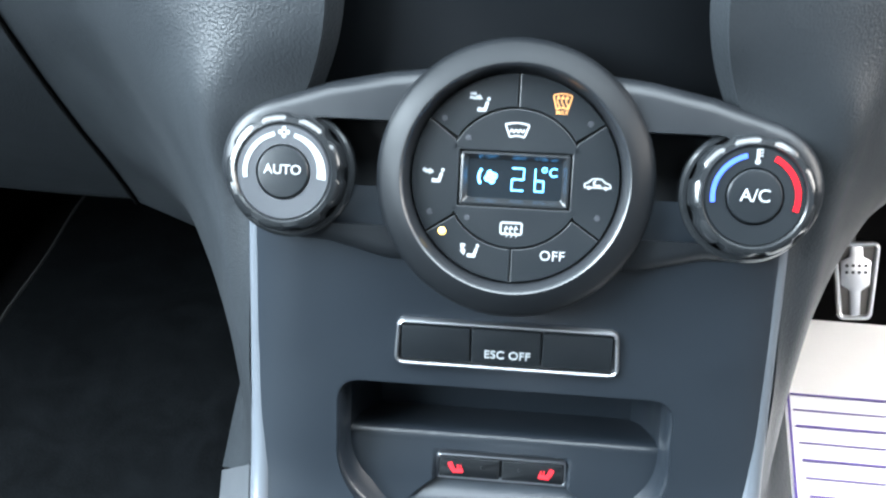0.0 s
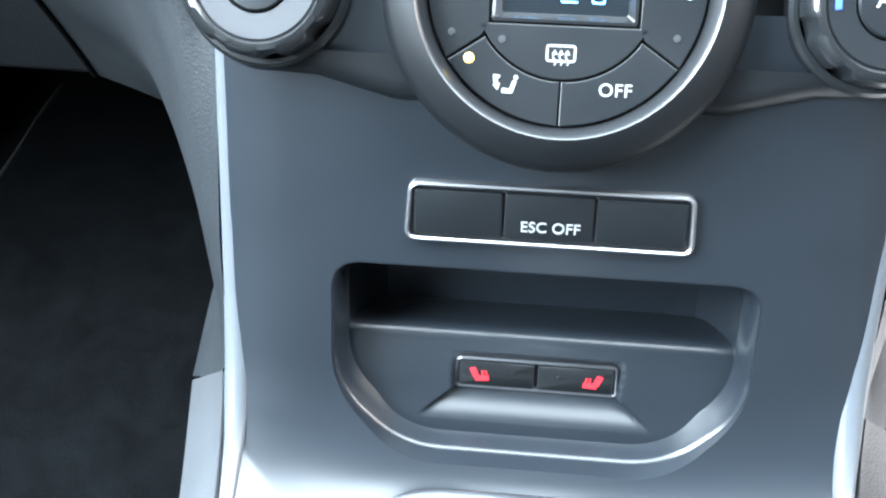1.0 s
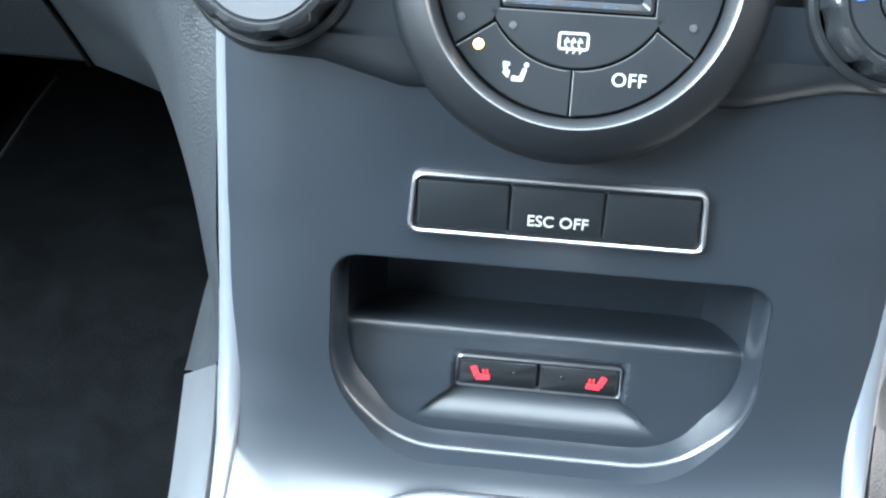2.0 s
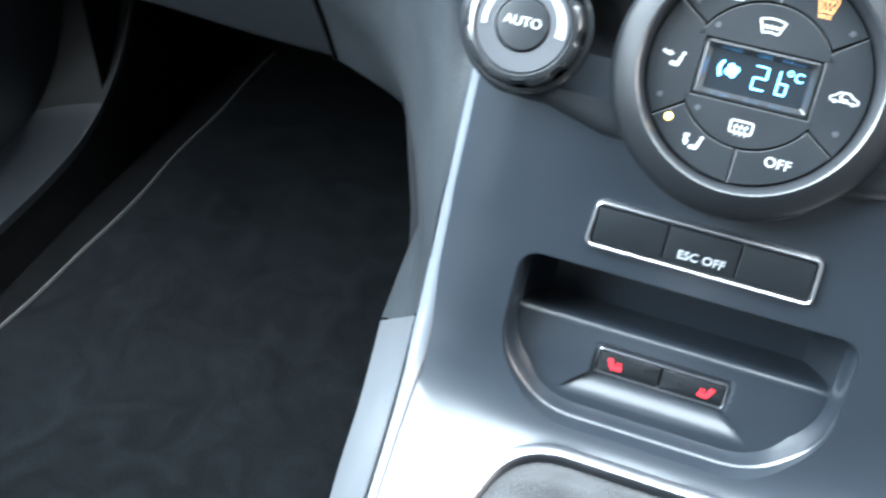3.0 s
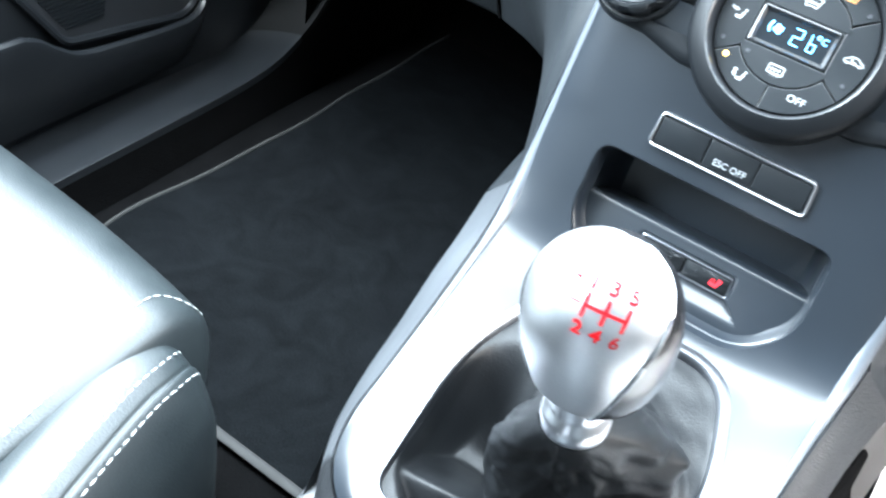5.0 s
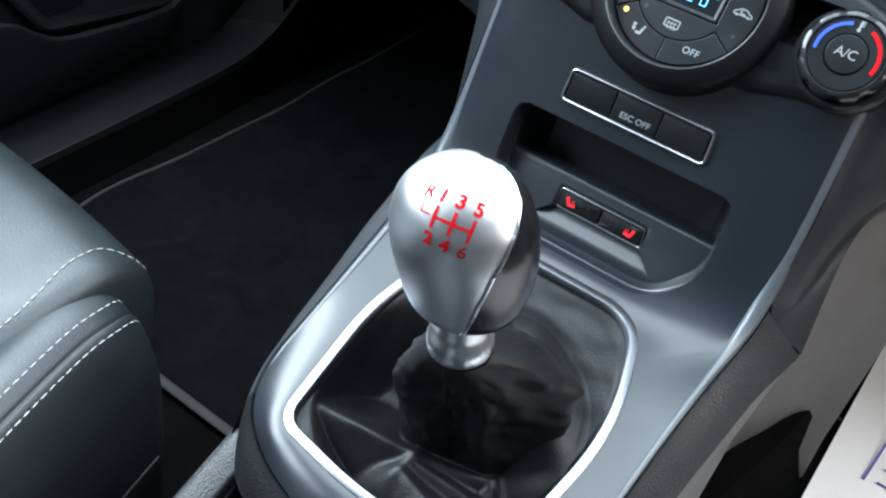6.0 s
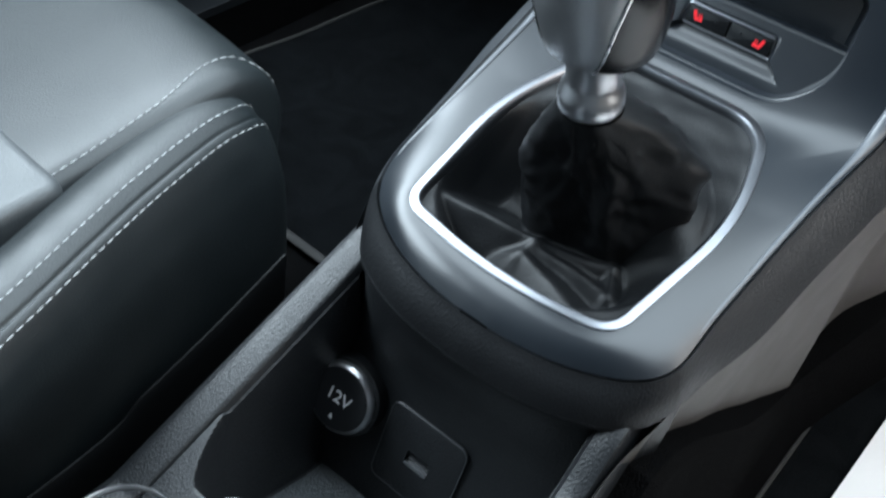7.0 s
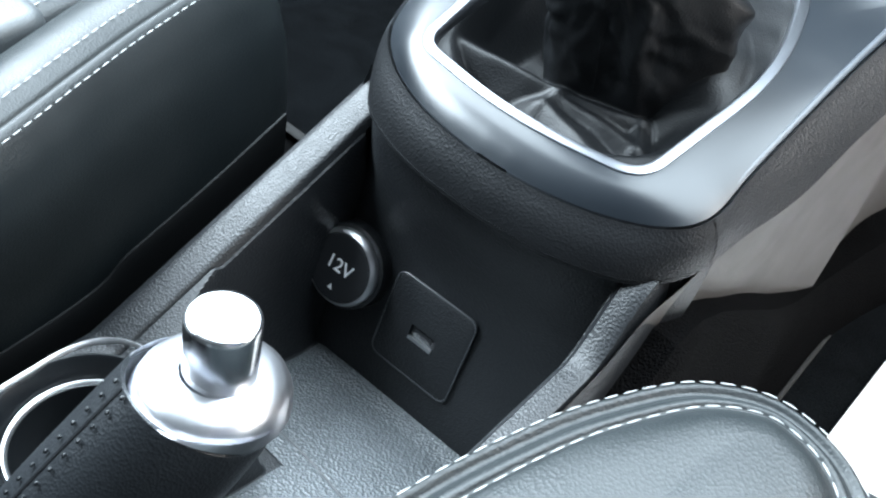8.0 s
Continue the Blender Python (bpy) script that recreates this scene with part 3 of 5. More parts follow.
# added bead along the rim: its pale colour stands for a reflection
for sgn in (-1, 1):
    path = []
    soft_rim = [p.copy() for p in RIM]
    for k in range(12):
        soft_rim = [p if i in (0, len(RIM) - 1) else p * 0.5 + (soft_rim[i - 1] + soft_rim[i + 1]) * 0.25 for i, p in enumerate(soft_rim)]
    for i, p in enumerate(soft_rim):
        q = Vector((sgn * abs(p.x), p.y, p.z))
        d = RIM[min(i + 1, len(RIM) - 1)] - RIM[max(i - 1, 0)]
        upright = smooth01((q.z - 0.235) / 0.05)
        inward = Vector((-sgn, 0, 0)) * upright + (1 - upright) * Vector((-sgn * abs(d.y), abs(d.x), 0)).normalized()
        out = Vector((0, -0.95, 0.30)) * upright + (1 - upright) * Vector((0, 0, 1))
        r = 0.0016 + 0.0032 * upright
        q = lean_right(q + inward * r * 0.95 + out * r * (0.17 * upright - 0.55))
        if not path or ((q - path[-1]).length > 0.002 and q.z < path[-1].z + 0.0001):
            path.append(q)
    under(console, part("edge_sheen_bead", tube(path, lambda f: 0.0016 + 0.0032 * smooth01((0.50 - f) / 0.20), 16, carry=True), EDGE_SHEEN, None, "rounded fascia edge, coloured pale for its sky reflection", 80))

# panel frame: x to the right, y up the panel, z out of it
PN = Vector((0, -math.cos(radians(17.5)), math.sin(radians(17.5))))
PANEL = frame_of((0, 0.250, 0.345), (1, 0, 0), PN)
TRAY = rounded([(-0.044, -0.0960), (0.044, -0.0960), (0.0665, -0.0730), (0.0656, -0.0275), (-0.0656, -0.0275), (-0.0665, -0.0730)], [0.034, 0.034, 0.034, 0.010, 0.010, 0.034], 12)

cut(fascia, [prism(TRAY, PANEL @ Matrix.Translation((0, 0, -0.06)), 0.075)])

# storage tray: rolled rim, slanted lower face, deep dark pocket above it
def inset_ring(outline, d, h):
    return [PANEL @ Vector((x, y, h * smooth01((-0.035 - y) / 0.04) if h > 0 else h)) for x, y in scaled(outline, -d)]


rim_rows = [inset_ring(TRAY, d, h) for d, h in ((-0.0040, -0.0004), (-0.0028, 0.0003), (-0.0016, 0.0009), (-0.0004, 0.0009), (0.0006, 0.0002), (0.0012, -0.0012), (0.0019, -0.0045), (0.0026, -0.0080), (0.0036, -0.0098))]
under(console, part("tray_rim", grid(rim_rows, True), FASCIA))


EDGE_V = -0.0625


def tray_point(u, v):
    """Lower face of the tray: recessed under its front edge, running out to the bottom rim, with a ramped niche for the switches."""
    f = smooth01((v + 0.0935) / 0.014)
    g = (v + 0.0950) / (EDGE_V + 0.0950)
    h = -0.0072 - 0.0012 * f - 0.0058 * max(g, 0.0) ** 1.8
    ramp = smooth01((v + 0.0895) / 0.0105)
    half = 0.0286 + 0.0130 * max(0.0, min(1.0, (-0.0790 - v) / 0.0110))
    inside = smooth01((half - abs(u)) / 0.0026)
    floor_h = -0.0146 + 0.060 * (v + 0.0792)
    if v < -0.0655 and inside > 0:
        h = h + min(0.0, floor_h - h) * inside * ramp
    return PANEL @ Vector((u, v, h))


rows = []
for j in range(86):
    v = -0.0950 + (EDGE_V + 0.0950) * j / 85
    half = 0.0655 if v > -0.068 else 0.0655 - (-0.068 - v) * 0.80
    rows.append([tray_point(-half + 2 * half * i / 110, v) for i in range(111)])
LIP = [(-0.0001 + 0.0046 * math.sin(radians(a)), -0.0142 - 0.0050 * (1 - math.cos(radians(a)))) for a in (15, 30, 45, 60, 75, 90)] + [(0.0044, -0.0230), (0.0036, -0.0300), (0.0020, -0.0420)]
for d, h in LIP:
    rows.append([PANEL @ Vector((-0.0648 + 0.1296 * i / 110, EDGE_V + d, h)) for i in range(111)])
under(console, part("tray_face", grid(rows), FASCIA, None, "", 30))
pocket = []
for h, inx in ((-0.004, 0.0), (-0.012, 0.0012), (-0.024, 0.0040), (-0.0345, 0.0078), (-0.0385, 0.0115)):
    pocket.append([PANEL @ Vector((x, v, h)) for x, v in ((-0.0655 + inx, -0.0700), (-0.0655 + inx, -0.032 - inx * 0.5), (-0.0630 + inx, -0.029 - inx * 0.5), (0.0630 - inx, -0.029 - inx * 0.5), (0.0655 - inx, -0.032 - inx * 0.5), (0.0655 - inx, -0.0700))])
pocket.append([PANEL @ Vector((x, v, -0.0396)) for x, v in ((-0.045, -0.0700), (-0.045, -0.060), (-0.045, -0.062), (0.045, -0.062), (0.045, -0.060), (0.045, -0.0700))])
under(console, part("tray_pocket", grid(pocket), FASCIA, None, "dark pocket of the storage tray"))

# gear bezel ring, chrome
bez_rows = [[GEAR @ Vector((x, y, h)) for x, y in scaled(BEZEL, d)] for d, h in ((0.0018, -0.0130), (0.0018, -0.0010), (0.0015, 0.0002), (0.0006, 0.0007), (-0.0030, 0.0004), (-0.0038, -0.0004), (-0.0046, -0.0028), (-0.0048, -0.010))]
under(console, part("gear_bezel", grid(bez_rows, True), BEZELMETAL, None, "satin chrome bezel round the gear gaiter"))

# side trims: from the rim of the fascia outwards and down
SIDE = [((0.1037, 0.2290, 0.2755), (0.1268, 0.2505, 0.2425)), ((0.1000, 0.206, 0.2470), (0.1190, 0.2085, 0.2385)), ((0.0972, 0.183, 0.2350), (0.1157, 0.180, 0.2320)),
        ((0.0935, 0.150, 0.2235), (0.1115, 0.146, 0.2210)), ((0.0920, 0.105, 0.2170), (0.1075, 0.106, 0.2075)), ((0.0902, 0.066, 0.2165), (0.0985, 0.068, 0.1995)),
        ((0.0842, 0.046, 0.2165), (0.0892, 0.0425, 0.1950)), ((0.0715, 0.033, 0.2165), (0.0750, 0.0250, 0.1925)), ((0.0525, 0.0235, 0.2165), (0.0550, 0.0155, 0.1910)),
        ((0.0300, 0.0180, 0.2165), (0.0312, 0.0102, 0.1900)), ((0.0, 0.0157, 0.2165), (0.0, 0.0082, 0.1895))]


def rim_near(p):
    """The point of the fascia's rim nearest to p (on the right-hand side)."""
    best = min(RIM_FINE, key=lambda q: (q - p).length_squared)
    return best.copy()


RIM_FINE = [Vector((abs(p.x), p.y, p.z)) for p in spline(RIM, 900)] + [Vector((f * 0.008, RIM[-1].y, RIM[-1].z)) for f in [0, 0.25, 0.5, 0.75]]


def side_rows(a, b, sgn):
    ins = spline([Vector(p) for p, q in SIDE], 120)
    out = spline([Vector(q) for p, q in SIDE], 120)
    rows = []
    for i in range(int(a * 119), int(b * 119) + 1):
        q = out[i]
        p = rim_near(ins[i])
        if i > 112:
            p.x = min(p.x, q.x)
        d = q - p
        away = Vector((d.x, d.y, 0)).normalized() * 0.0009
        side_on = smooth01((q.y - 0.05) / 0.05)
        bulge = Vector((0.03, 0, 0.07)) * math.hypot(d.x, d.z) * side_on + (1 - side_on) * (Vector((d.x, d.y, 0)).normalized() * 0.0026 + Vector((0, 0, 0.0015)))
        bulge *= smooth01((i + 2) / 22)
        r = [p - away * 5 + Vector((0, 0, -0.0055)), p + away * 0.6 + Vector((0, 0, -0.0045)), p + away * 0.8 + Vector((0, 0, -0.0010)), p + away * 1.8 + Vector((0, 0, 0.0002))]
        for k in range(1, 11):
            f = k / 10
            r.append(p + away * 1.5 * (1 - f) + d * f + bulge * math.sin(math.pi * f) * 0.6)
        rows.append([lean_right(Vector((sgn * c.x, c.y, c.z))) for c in r])
    return rows


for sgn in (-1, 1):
    # left trim is dark slate too, only coloured pale for the window's reflection
    under(console, part("lower_side_trim", grid(side_rows(0.004, 0.555, sgn)), STRIP if sgn < 0 else TRIM, None, "smooth slate trim down the console edge, paled for window reflections" if sgn < 0 else "grained dark trim down the console edge", 60))
    under(console, part("rear_band", grid(side_rows(0.5546, 1.0, sgn)), SHADED_TRIM, None, "grained black band behind the gear surround, darkened for shade", 60))
    # side wall down to the floor
    back = [(0.0965, 0.045, 0.172), (0.0940, 0.020, 0.160), (0.0935, 0.0, 0.152), (0.0935, -0.04, 0.138), (0.0935, -0.10, 0.114), (0.0935, -0.22, 0.112)] if sgn < 0 else [(0.0965, 0.045, 0.192), (0.0928, 0.020, 0.184), (0.0912, 0.0, 0.170), (0.0905, -0.04, 0.1645), (0.0905, -0.10, 0.160), (0.0905, -0.22, 0.145)]
    out = spline([Vector(q) for p, q in SIDE[:6]] + [Vector(q) for q in back], 70)
    head = spline([Vector((abs(p[0]), p[1], p[2])) for p in arm_rows(sgn)[0][:6]][::-1], 30)
    rows = []
    for q in head[:-1] + out:
        rows.append([Vector((sgn * (q.x - i), q.y + j, z)) for i, j, z in ((0.0008, 0, q.z), (0.003, 0.001, q.z - 0.010), (0.010, 0.0, max(q.z - 0.08, 0.055)), (0.012, 0, 0.05), (0.010, 0, 0.0), (0.010, 0, -0.01))])
    fwd = [[Vector((p.x, p.y + dy, p.z)) for p in rows[0]] for dy in (0.75, 0.4, 0.2, 0.08)]
    # driver's side gets the paler colour, as door light would fall on it
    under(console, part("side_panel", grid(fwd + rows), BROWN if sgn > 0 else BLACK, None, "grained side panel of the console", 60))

# hidden block, added to stop driver-side light crossing under the dashboard
core = prism(box_outline(-0.085, 0.44, 0.085, 1.16, 0.01), Matrix.Translation((0, 0, 0.0)), 0.44, 0.004)
under(console, part("tunnel_light_block", core, CARPET, None, "added black block stopping daylight under the dashboard"))
low = []
for i in range(40):
    y = -0.10 + 0.9 * i / 39
    zb = 0.128 + 0.040 * smooth01((y + 0.01) / 0.06) - 0.123 * smooth01((y - 0.02) / 0.27) + 0.05 * smooth01((y - 0.29) / 0.2)
    x = 0.1035 + 0.013 * smooth01((y - 0.06) / 0.09) + 0.035 * smooth01((y - 0.25) / 0.18)
    low.append([Vector((x - 0.030, y, zb + 0.001)), Vector((x, y, zb)), Vector((x + 0.004, y, zb - 0.008)), Vector((x + 0.008, y, 0.03)), Vector((x + 0.02, y, -0.004))])
under(console, part("tunnel_carpet", grid(low), CARPET, None, "black carpet along the tunnel"))

# rear wall below the band, falling to the cubby
top = spline([Vector(q) for p, q in SIDE[5:]], 34)
curve = [Vector((-p.x, p.y, p.z)) for p in top] + [Vector(p) for p in reversed(top)][1:]
rows = [[p + Vector((0, 0.0, 0.002)) for p in curve], [Vector((p.x * 0.985, p.y + 0.004, p.z - 0.001)) for p in curve],
        [Vector((p.x * 0.96, p.y * 0.80 + 0.010, p.z - 0.010)) for p in curve], [Vector((p.x * 0.95, p.y * 0.7 + 0.011, 0.172)) for p in curve],
        [Vector((p.x * 0.93, p.y * 0.55 + 0.0165, 0.150)) for p in curve], [Vector((p.x * 0.92, p.y * 0.3 + 0.0215, 0.128)) for p in curve],
        [Vector((p.x * 0.91, p.y * 0.15 + 0.021, 0.112)) for p in curve], [Vector((p.x * 0.90, 0.0105, 0.082)) for p in curve], [Vector((p.x * 0.90, -0.001, 0.050)) for p in curve], [Vector((p.x * 0.9, -0.004, 0.04)) for p in curve]]
rows = [[lean_right(p) for p in r] for r in rows]
under(console, part("rear_wall", grid(rows), TRIM, None, "grained black wall of the cubby"))


# rear tunnel console: rims, cubby floor, cup holder deck
def rim_height(y, sgn=-1):
    if sgn > 0:
        return 0.165 + 0.030 * smooth01((y + 0.008) / 0.042) - 0.02 * smooth01((-0.09 - y) / 0.1)
    return max(0.1205, 0.173 - 0.355 * (0.034 - y))


def floor_height(x, y):
    return 0.046 + 0.30 * max(0, -0.012 - y) if y > -0.26 else 0.12


rows = []
ys = [0.066 - 0.0045 * j for j in range(112)]
for y in ys:
    row = []
    for sgn in (-1, 1):
        rz = rim_height(y, sgn)
        up, ex = 0.0, 0.006
        base = [(0.100 + ex, -0.008), (0.100 + ex, 0.05), (0.0935 + ex, rz - 0.02 + up), (0.0925 + ex, rz - 0.004 + up), (0.0895 + ex, rz - 0.0005 + up), (0.085 + ex, rz + 0.0004 + up), (0.0775 + ex, rz + 0.3 * up), (0.0738 + ex, rz - 0.001), (0.0715 + ex, rz - 0.005)]
        if sgn > 0:
            base = [(0.096, -0.008), (0.096, 0.05), (0.0905, rz - 0.02), (0.0892, rz - 0.004), (0.0878, rz + 0.0005), (0.0855, rz + 0.0012), (0.0810, rz + 0.0006), (0.0768, rz - 0.001), (0.0748, rz - 0.005)]
        row.append([Vector((sgn * x, y, z)) for x, z in base])
    rows.append(row)
CUPS = [(-0.0565, -0.147, 0.0382), (-0.0565, -0.232, 0.0382)]


def open_cups(bm):
    """Take away the faces over the cup holders."""
    gone = [f for f in bm.faces if any((f.calc_center_median().xy - Vector((cx, cy))).length < cr for cx, cy, cr in CUPS)]
    bmesh.ops.delete(bm, geom=gone, context="FACES")
    return bm


cross = [spline(r[0], 49) for r in rows]
fine = []
for a, b in zip(cross, cross[1:]):
    fine.append(a)
    fine.append([p.lerp(q, 0.5) for p, q in zip(a, b)])
under(console, part("left_tunnel_rim", open_cups(grid(fine + [cross[-1]])), TRIM, None, "grained black rim beside the cubby"))
under(console, part("right_tunnel_rim", grid([r[1] for r in rows]), TRIM, None, "grained black rim beside the cubby"))
inner = []
for y in [0.034 - 0.0011 * j for j in range(428)]:
    fz = floor_height(0, y)
    row = []
    left_z = rim_height(y) - 0.001
    for k in range(164):
        x = -0.0775 + 0.1525 * k / 163
        rz = rim_height(y, 1 if x > 0 else -1) - 0.005
        wall = smooth01((abs(x) - (0.0650 if x > 0 else 0.0675)) / 0.0095)
        z = fz + (max(rz, fz) - fz) * wall
        if x < -0.014:
            # the deck starts along a rounded corner of the cubby
            start = -0.085 + 0.030 * max(0.0, min(1.0, (-0.058 - x) / 0.018)) ** 2
            deck = smooth01((start - y) / 0.008) * smooth01((-0.014 - x) / 0.006)
            z = max(z, z + (left_z - z) * deck)
        row.append(Vector((x, y, z)))
    inner.append(row)
cubby = part("cubby_liner", open_cups(grid(inner)), TRIM, None, "grained black cubby and deck")
under(console, cubby)
rows = []
for y in [0.0100 - 0.0035 * j for j in range(62)]:
    a = -0.0665 if y > -0.076 else -0.0135
    rows.append([Vector((a + (0.0605 - a) * k / 20, y, floor_height(0, y) + 0.0012 - 0.0014 * (k in (0, 20)))) for k in range(21)])
under(console, part("cubby_floor", grid(rows), LIT_LINER, None, "grained cubby floor, its sky sheen put in as grey"))
seam = [Vector((x, -0.064 - 2.2 * (x + 0.03) ** 2, 0.0012)) for x in [-0.060 + 0.006 * i for i in range(21)]]
under(console, part("floor_joint", tube([Vector((p.x, p.y, floor_height(p.x, p.y) + 0.0013)) for p in seam], 0.0006, 6), BLACK))

# bright line round the pair of cup holders, laid on the deck
ring = rounded([(-0.0945, -0.290), (-0.0180, -0.290), (-0.0180, -0.1035), (-0.0945, -0.1035)], 0.034, 14)
rows = [[Vector((x, y, 0.1205 + h)) for x, y in scaled(ring, d)] for d, h in ((0.0016, -0.003), (0.0014, 0.0010), (0.0008, 0.0023), (0.0, 0.0028), (-0.0008, 0.0023), (-0.0014, 0.0010), (-0.0016, -0.003))]
under(console, part("cup_holder_line", grid(rows, True), RIMMETAL, None, "bright chrome line round the cup holders"))
for cx, cy, cr in CUPS:
    c = thing("cup_holder", (cx, cy, 0.120), "black cup holder with a bright chrome ring inside", "cup holder", "cup holders in the console")
    m = Matrix.Translation((cx, cy, 0.1205))
    under(c, part("well", lathe([(cr + 0.0006, 0.0006), (cr - 0.0004, 0.0008), (cr - 0.0014, -0.0002), (cr - 0.0044, -0.008), (cr - 0.0051, -0.0105), (cr - 0.0083, -0.0110), (cr - 0.0089, -0.05), (0, -0.052)], m), BUTTON))
    under(c, part("ring", lathe([(cr - 0.0053, -0.0112), (cr - 0.0055, -0.0098), (cr - 0.0063, -0.0090), (cr - 0.0071, -0.0092), (cr - 0.0079, -0.0102), (cr - 0.0083, -0.0130)], m), RIMMETAL, None, "chrome ring"))


# ---- climate control panel ----
DN = Vector((0, -math.cos(radians(33)), math.sin(radians(33))))
DIAL = frame_of((0, 0.2628, 0.4030), (1, 0, 0), DN)
climate = thing("climate_control_panel", (0, 0.27, 0.40), "round climate control panel with display, buttons and two knobs", "climate control")


def wing_outline():
    pts = []
    for a in range(100, 261, 8):
        pts.append((-0.081 + 0.0262 * math.cos(radians(a)), 0.000 + 0.0262 * math.sin(radians(a))))
    pts += [(-0.068, -0.0265), (-0.046, -0.032), (0.046, -0.032), (0.068, -0.0265)]
    for a in range(-80, 81, 8):
        pts.append((0.081 + 0.0262 * math.cos(radians(a)), 0.000 + 0.0262 * math.sin(radians(a))))
    pts += [(0.068, 0.0315), (0.046, 0.0360), (0.020, 0.039), (-0.020, 0.039), (-0.046, 0.0360), (-0.068, 0.0315)]
    return pts


W = DIAL @ Matrix.Translation((0, 0, -0.030))
carrier = part("carrier", prism(wing_outline(), W, 0.0285, 0.006, 5), CARRIER)
under(climate, carrier)
cut(carrier, [lathe([(0, -0.05), (0.0390, -0.05), (0.0390, 0.02), (0, 0.02)], DIAL, 64)])
for sx in (-1, 1):
    o = rounded([(sx * 0.058 - 0.0165, -0.0195), (sx * 0.058 + 0.0165, -0.0195), (sx * 0.058 + 0.0165, 0.0185), (sx * 0.058 - 0.0165, 0.0185)], 0.005, 4)
    cut(carrier, [prism(o, DIAL @ Matrix.Translation((0, 0, -0.0230)), 0.03)])
bm = bmesh.new()
bm.from_mesh(carrier.data)
for k in range(-8, 10):
    bmesh.ops.bisect_plane(bm, geom=bm.verts[:] + bm.edges[:] + bm.faces[:], plane_co=DIAL @ Vector((0, 0.0036 * k, 0)), plane_no=DIAL.to_3x3() @ Vector((0, 1, 0)))
bend = DIAL.inverted()
for v in bm.verts:
    q = bend @ v.co
    if q.z > -0.012:
        q.z -= 0.0065 * smooth01((0.004 - q.y) / 0.036) + 0.0012 * smooth01((q.y - 0.012) / 0.028)
        v.co = DIAL @ q
bm.to_mesh(carrier.data)
bm.free()
under(climate, part("ring", lathe([(0.0500, -0.030), (0.0497, -0.008), (0.0492, -0.0025), (0.0482, 0.0003), (0.0466, 0.0016), (0.0436, 0.0034), (0.0408, 0.0048), (0.0400, 0.0050)], DIAL, 96), RINGMAT, None, "broad matt charcoal ring"))
under(climate, part("inner_bevel", lathe([(0.0400, 0.0050), (0.0394, 0.0046), (0.0388, 0.0032), (0.0380, -0.0008), (0.0374, -0.0040), (0.0370, -0.0065)], DIAL, 96), BEVEL, None, "satin black bevel inside the ring"))
under(climate, part("dial_back", lathe([(0.0376, -0.0062), (0.0, -0.0062)], DIAL, 64), GLOSS))
B = DIAL @ Matrix.Translation((0, 0, -0.0060))
R0, R1, RG = 0.0368, 0.0250, 0.0004
SX, SY, DX, DY0, DY1 = 0.0205, 0.014, 0.0192, -0.0098, 0.0090


def sector(a0, a1, r_in, r_out, n=14):
    pts = [(r_out * math.cos(radians(a0 + (a1 - a0) * k / n)), r_out * math.sin(radians(a0 + (a1 - a0) * k / n))) for k in range(n + 1)]
    pts += [(r_in * math.cos(radians(a1 + (a0 - a1) * k / n)), r_in * math.sin(radians(a1 + (a0 - a1) * k / n))) for k in range(n + 1)]
    return pts


def chord(ys, sign, n=18):
    """Inner button above or below the display: arc on one side, straight on the other."""
    a = math.degrees(math.asin(ys / R1))
    lo, hi = (a, 180 - a)
    pts = [((R1 - RG) * math.cos(radians(lo + (hi - lo) * k / n)), sign * (R1 - RG) * math.sin(radians(lo + (hi - lo) * k / n))) for k in range(n + 1)]
    return pts if sign > 0 else pts[::-1]


def side_button(sgn):
    pts = [(R0 * math.cos(radians(a)), R0 * math.sin(radians(a))) for a in [-33 + 66 * k / 14 for k in range(15)]]
    pts += [(0.0216, 0.0134), (0.0198, 0.0098), (0.0198, -0.0106), (0.0216, -0.0138)]
    pts = pts if sgn > 0 else [(-x, y) for x, y in pts][::-1]
    return pts


buttons = [sector(33.6, 89.8, R1, R0), sector(90.2, 146.4, R1, R0), sector(213.6, 269.8, R1, R0), sector(270.2, 326.4, R1, R0), chord(0.0096, 1), chord(0.0104, -1), side_button(1), side_button(-1)]
for o in buttons:
    under(climate, part("button", prism(scaled(o, -0.00012), B, 0.0030, 0.0003), BUTTON, None, "", 20))
# display
under(climate, part("display_frame", grid([[B @ Vector((x, y, h)) for x, y in box_outline(-0.0192 + i, -0.0098 + i, 0.0192 - i, 0.0090 - i, 0.001)] for i, h in ((0, 0.0032), (0.0008, 0.0034), (0.0026, 0.0012))], True), GLOSS))
under(climate, part("display_glass", prism(box_outline(-0.0168, -0.0074, 0.0168, 0.0066, 0.0006), B, 0.0013), SCREEN))
DD = B @ Matrix.Translation((0, 0, 0.00135))
SEG = {"a": (0, 1, 1, 1), "b": (1, 0.5, 1, 1), "c": (1, 0, 1, 0.5), "d": (0, 0, 1, 0), "e": (0, 0, 0, 0.5), "f": (0, 0.5, 0, 1), "g": (0, 0.5, 1, 0.5)}


def digit(x, y, w, h, on):
    return [bar(x + SEG[k][0] * w, y + SEG[k][1] * h, x + SEG[k][2] * w, y + SEG[k][3] * h, 0.0005, DD, 0.0002) for k in on]


LIT = "lit pale blue display figure"
under(climate, part("digit", merge(*digit(-0.0010, -0.0041, 0.0042, 0.0078, "abged")), DIGIT, None, LIT))
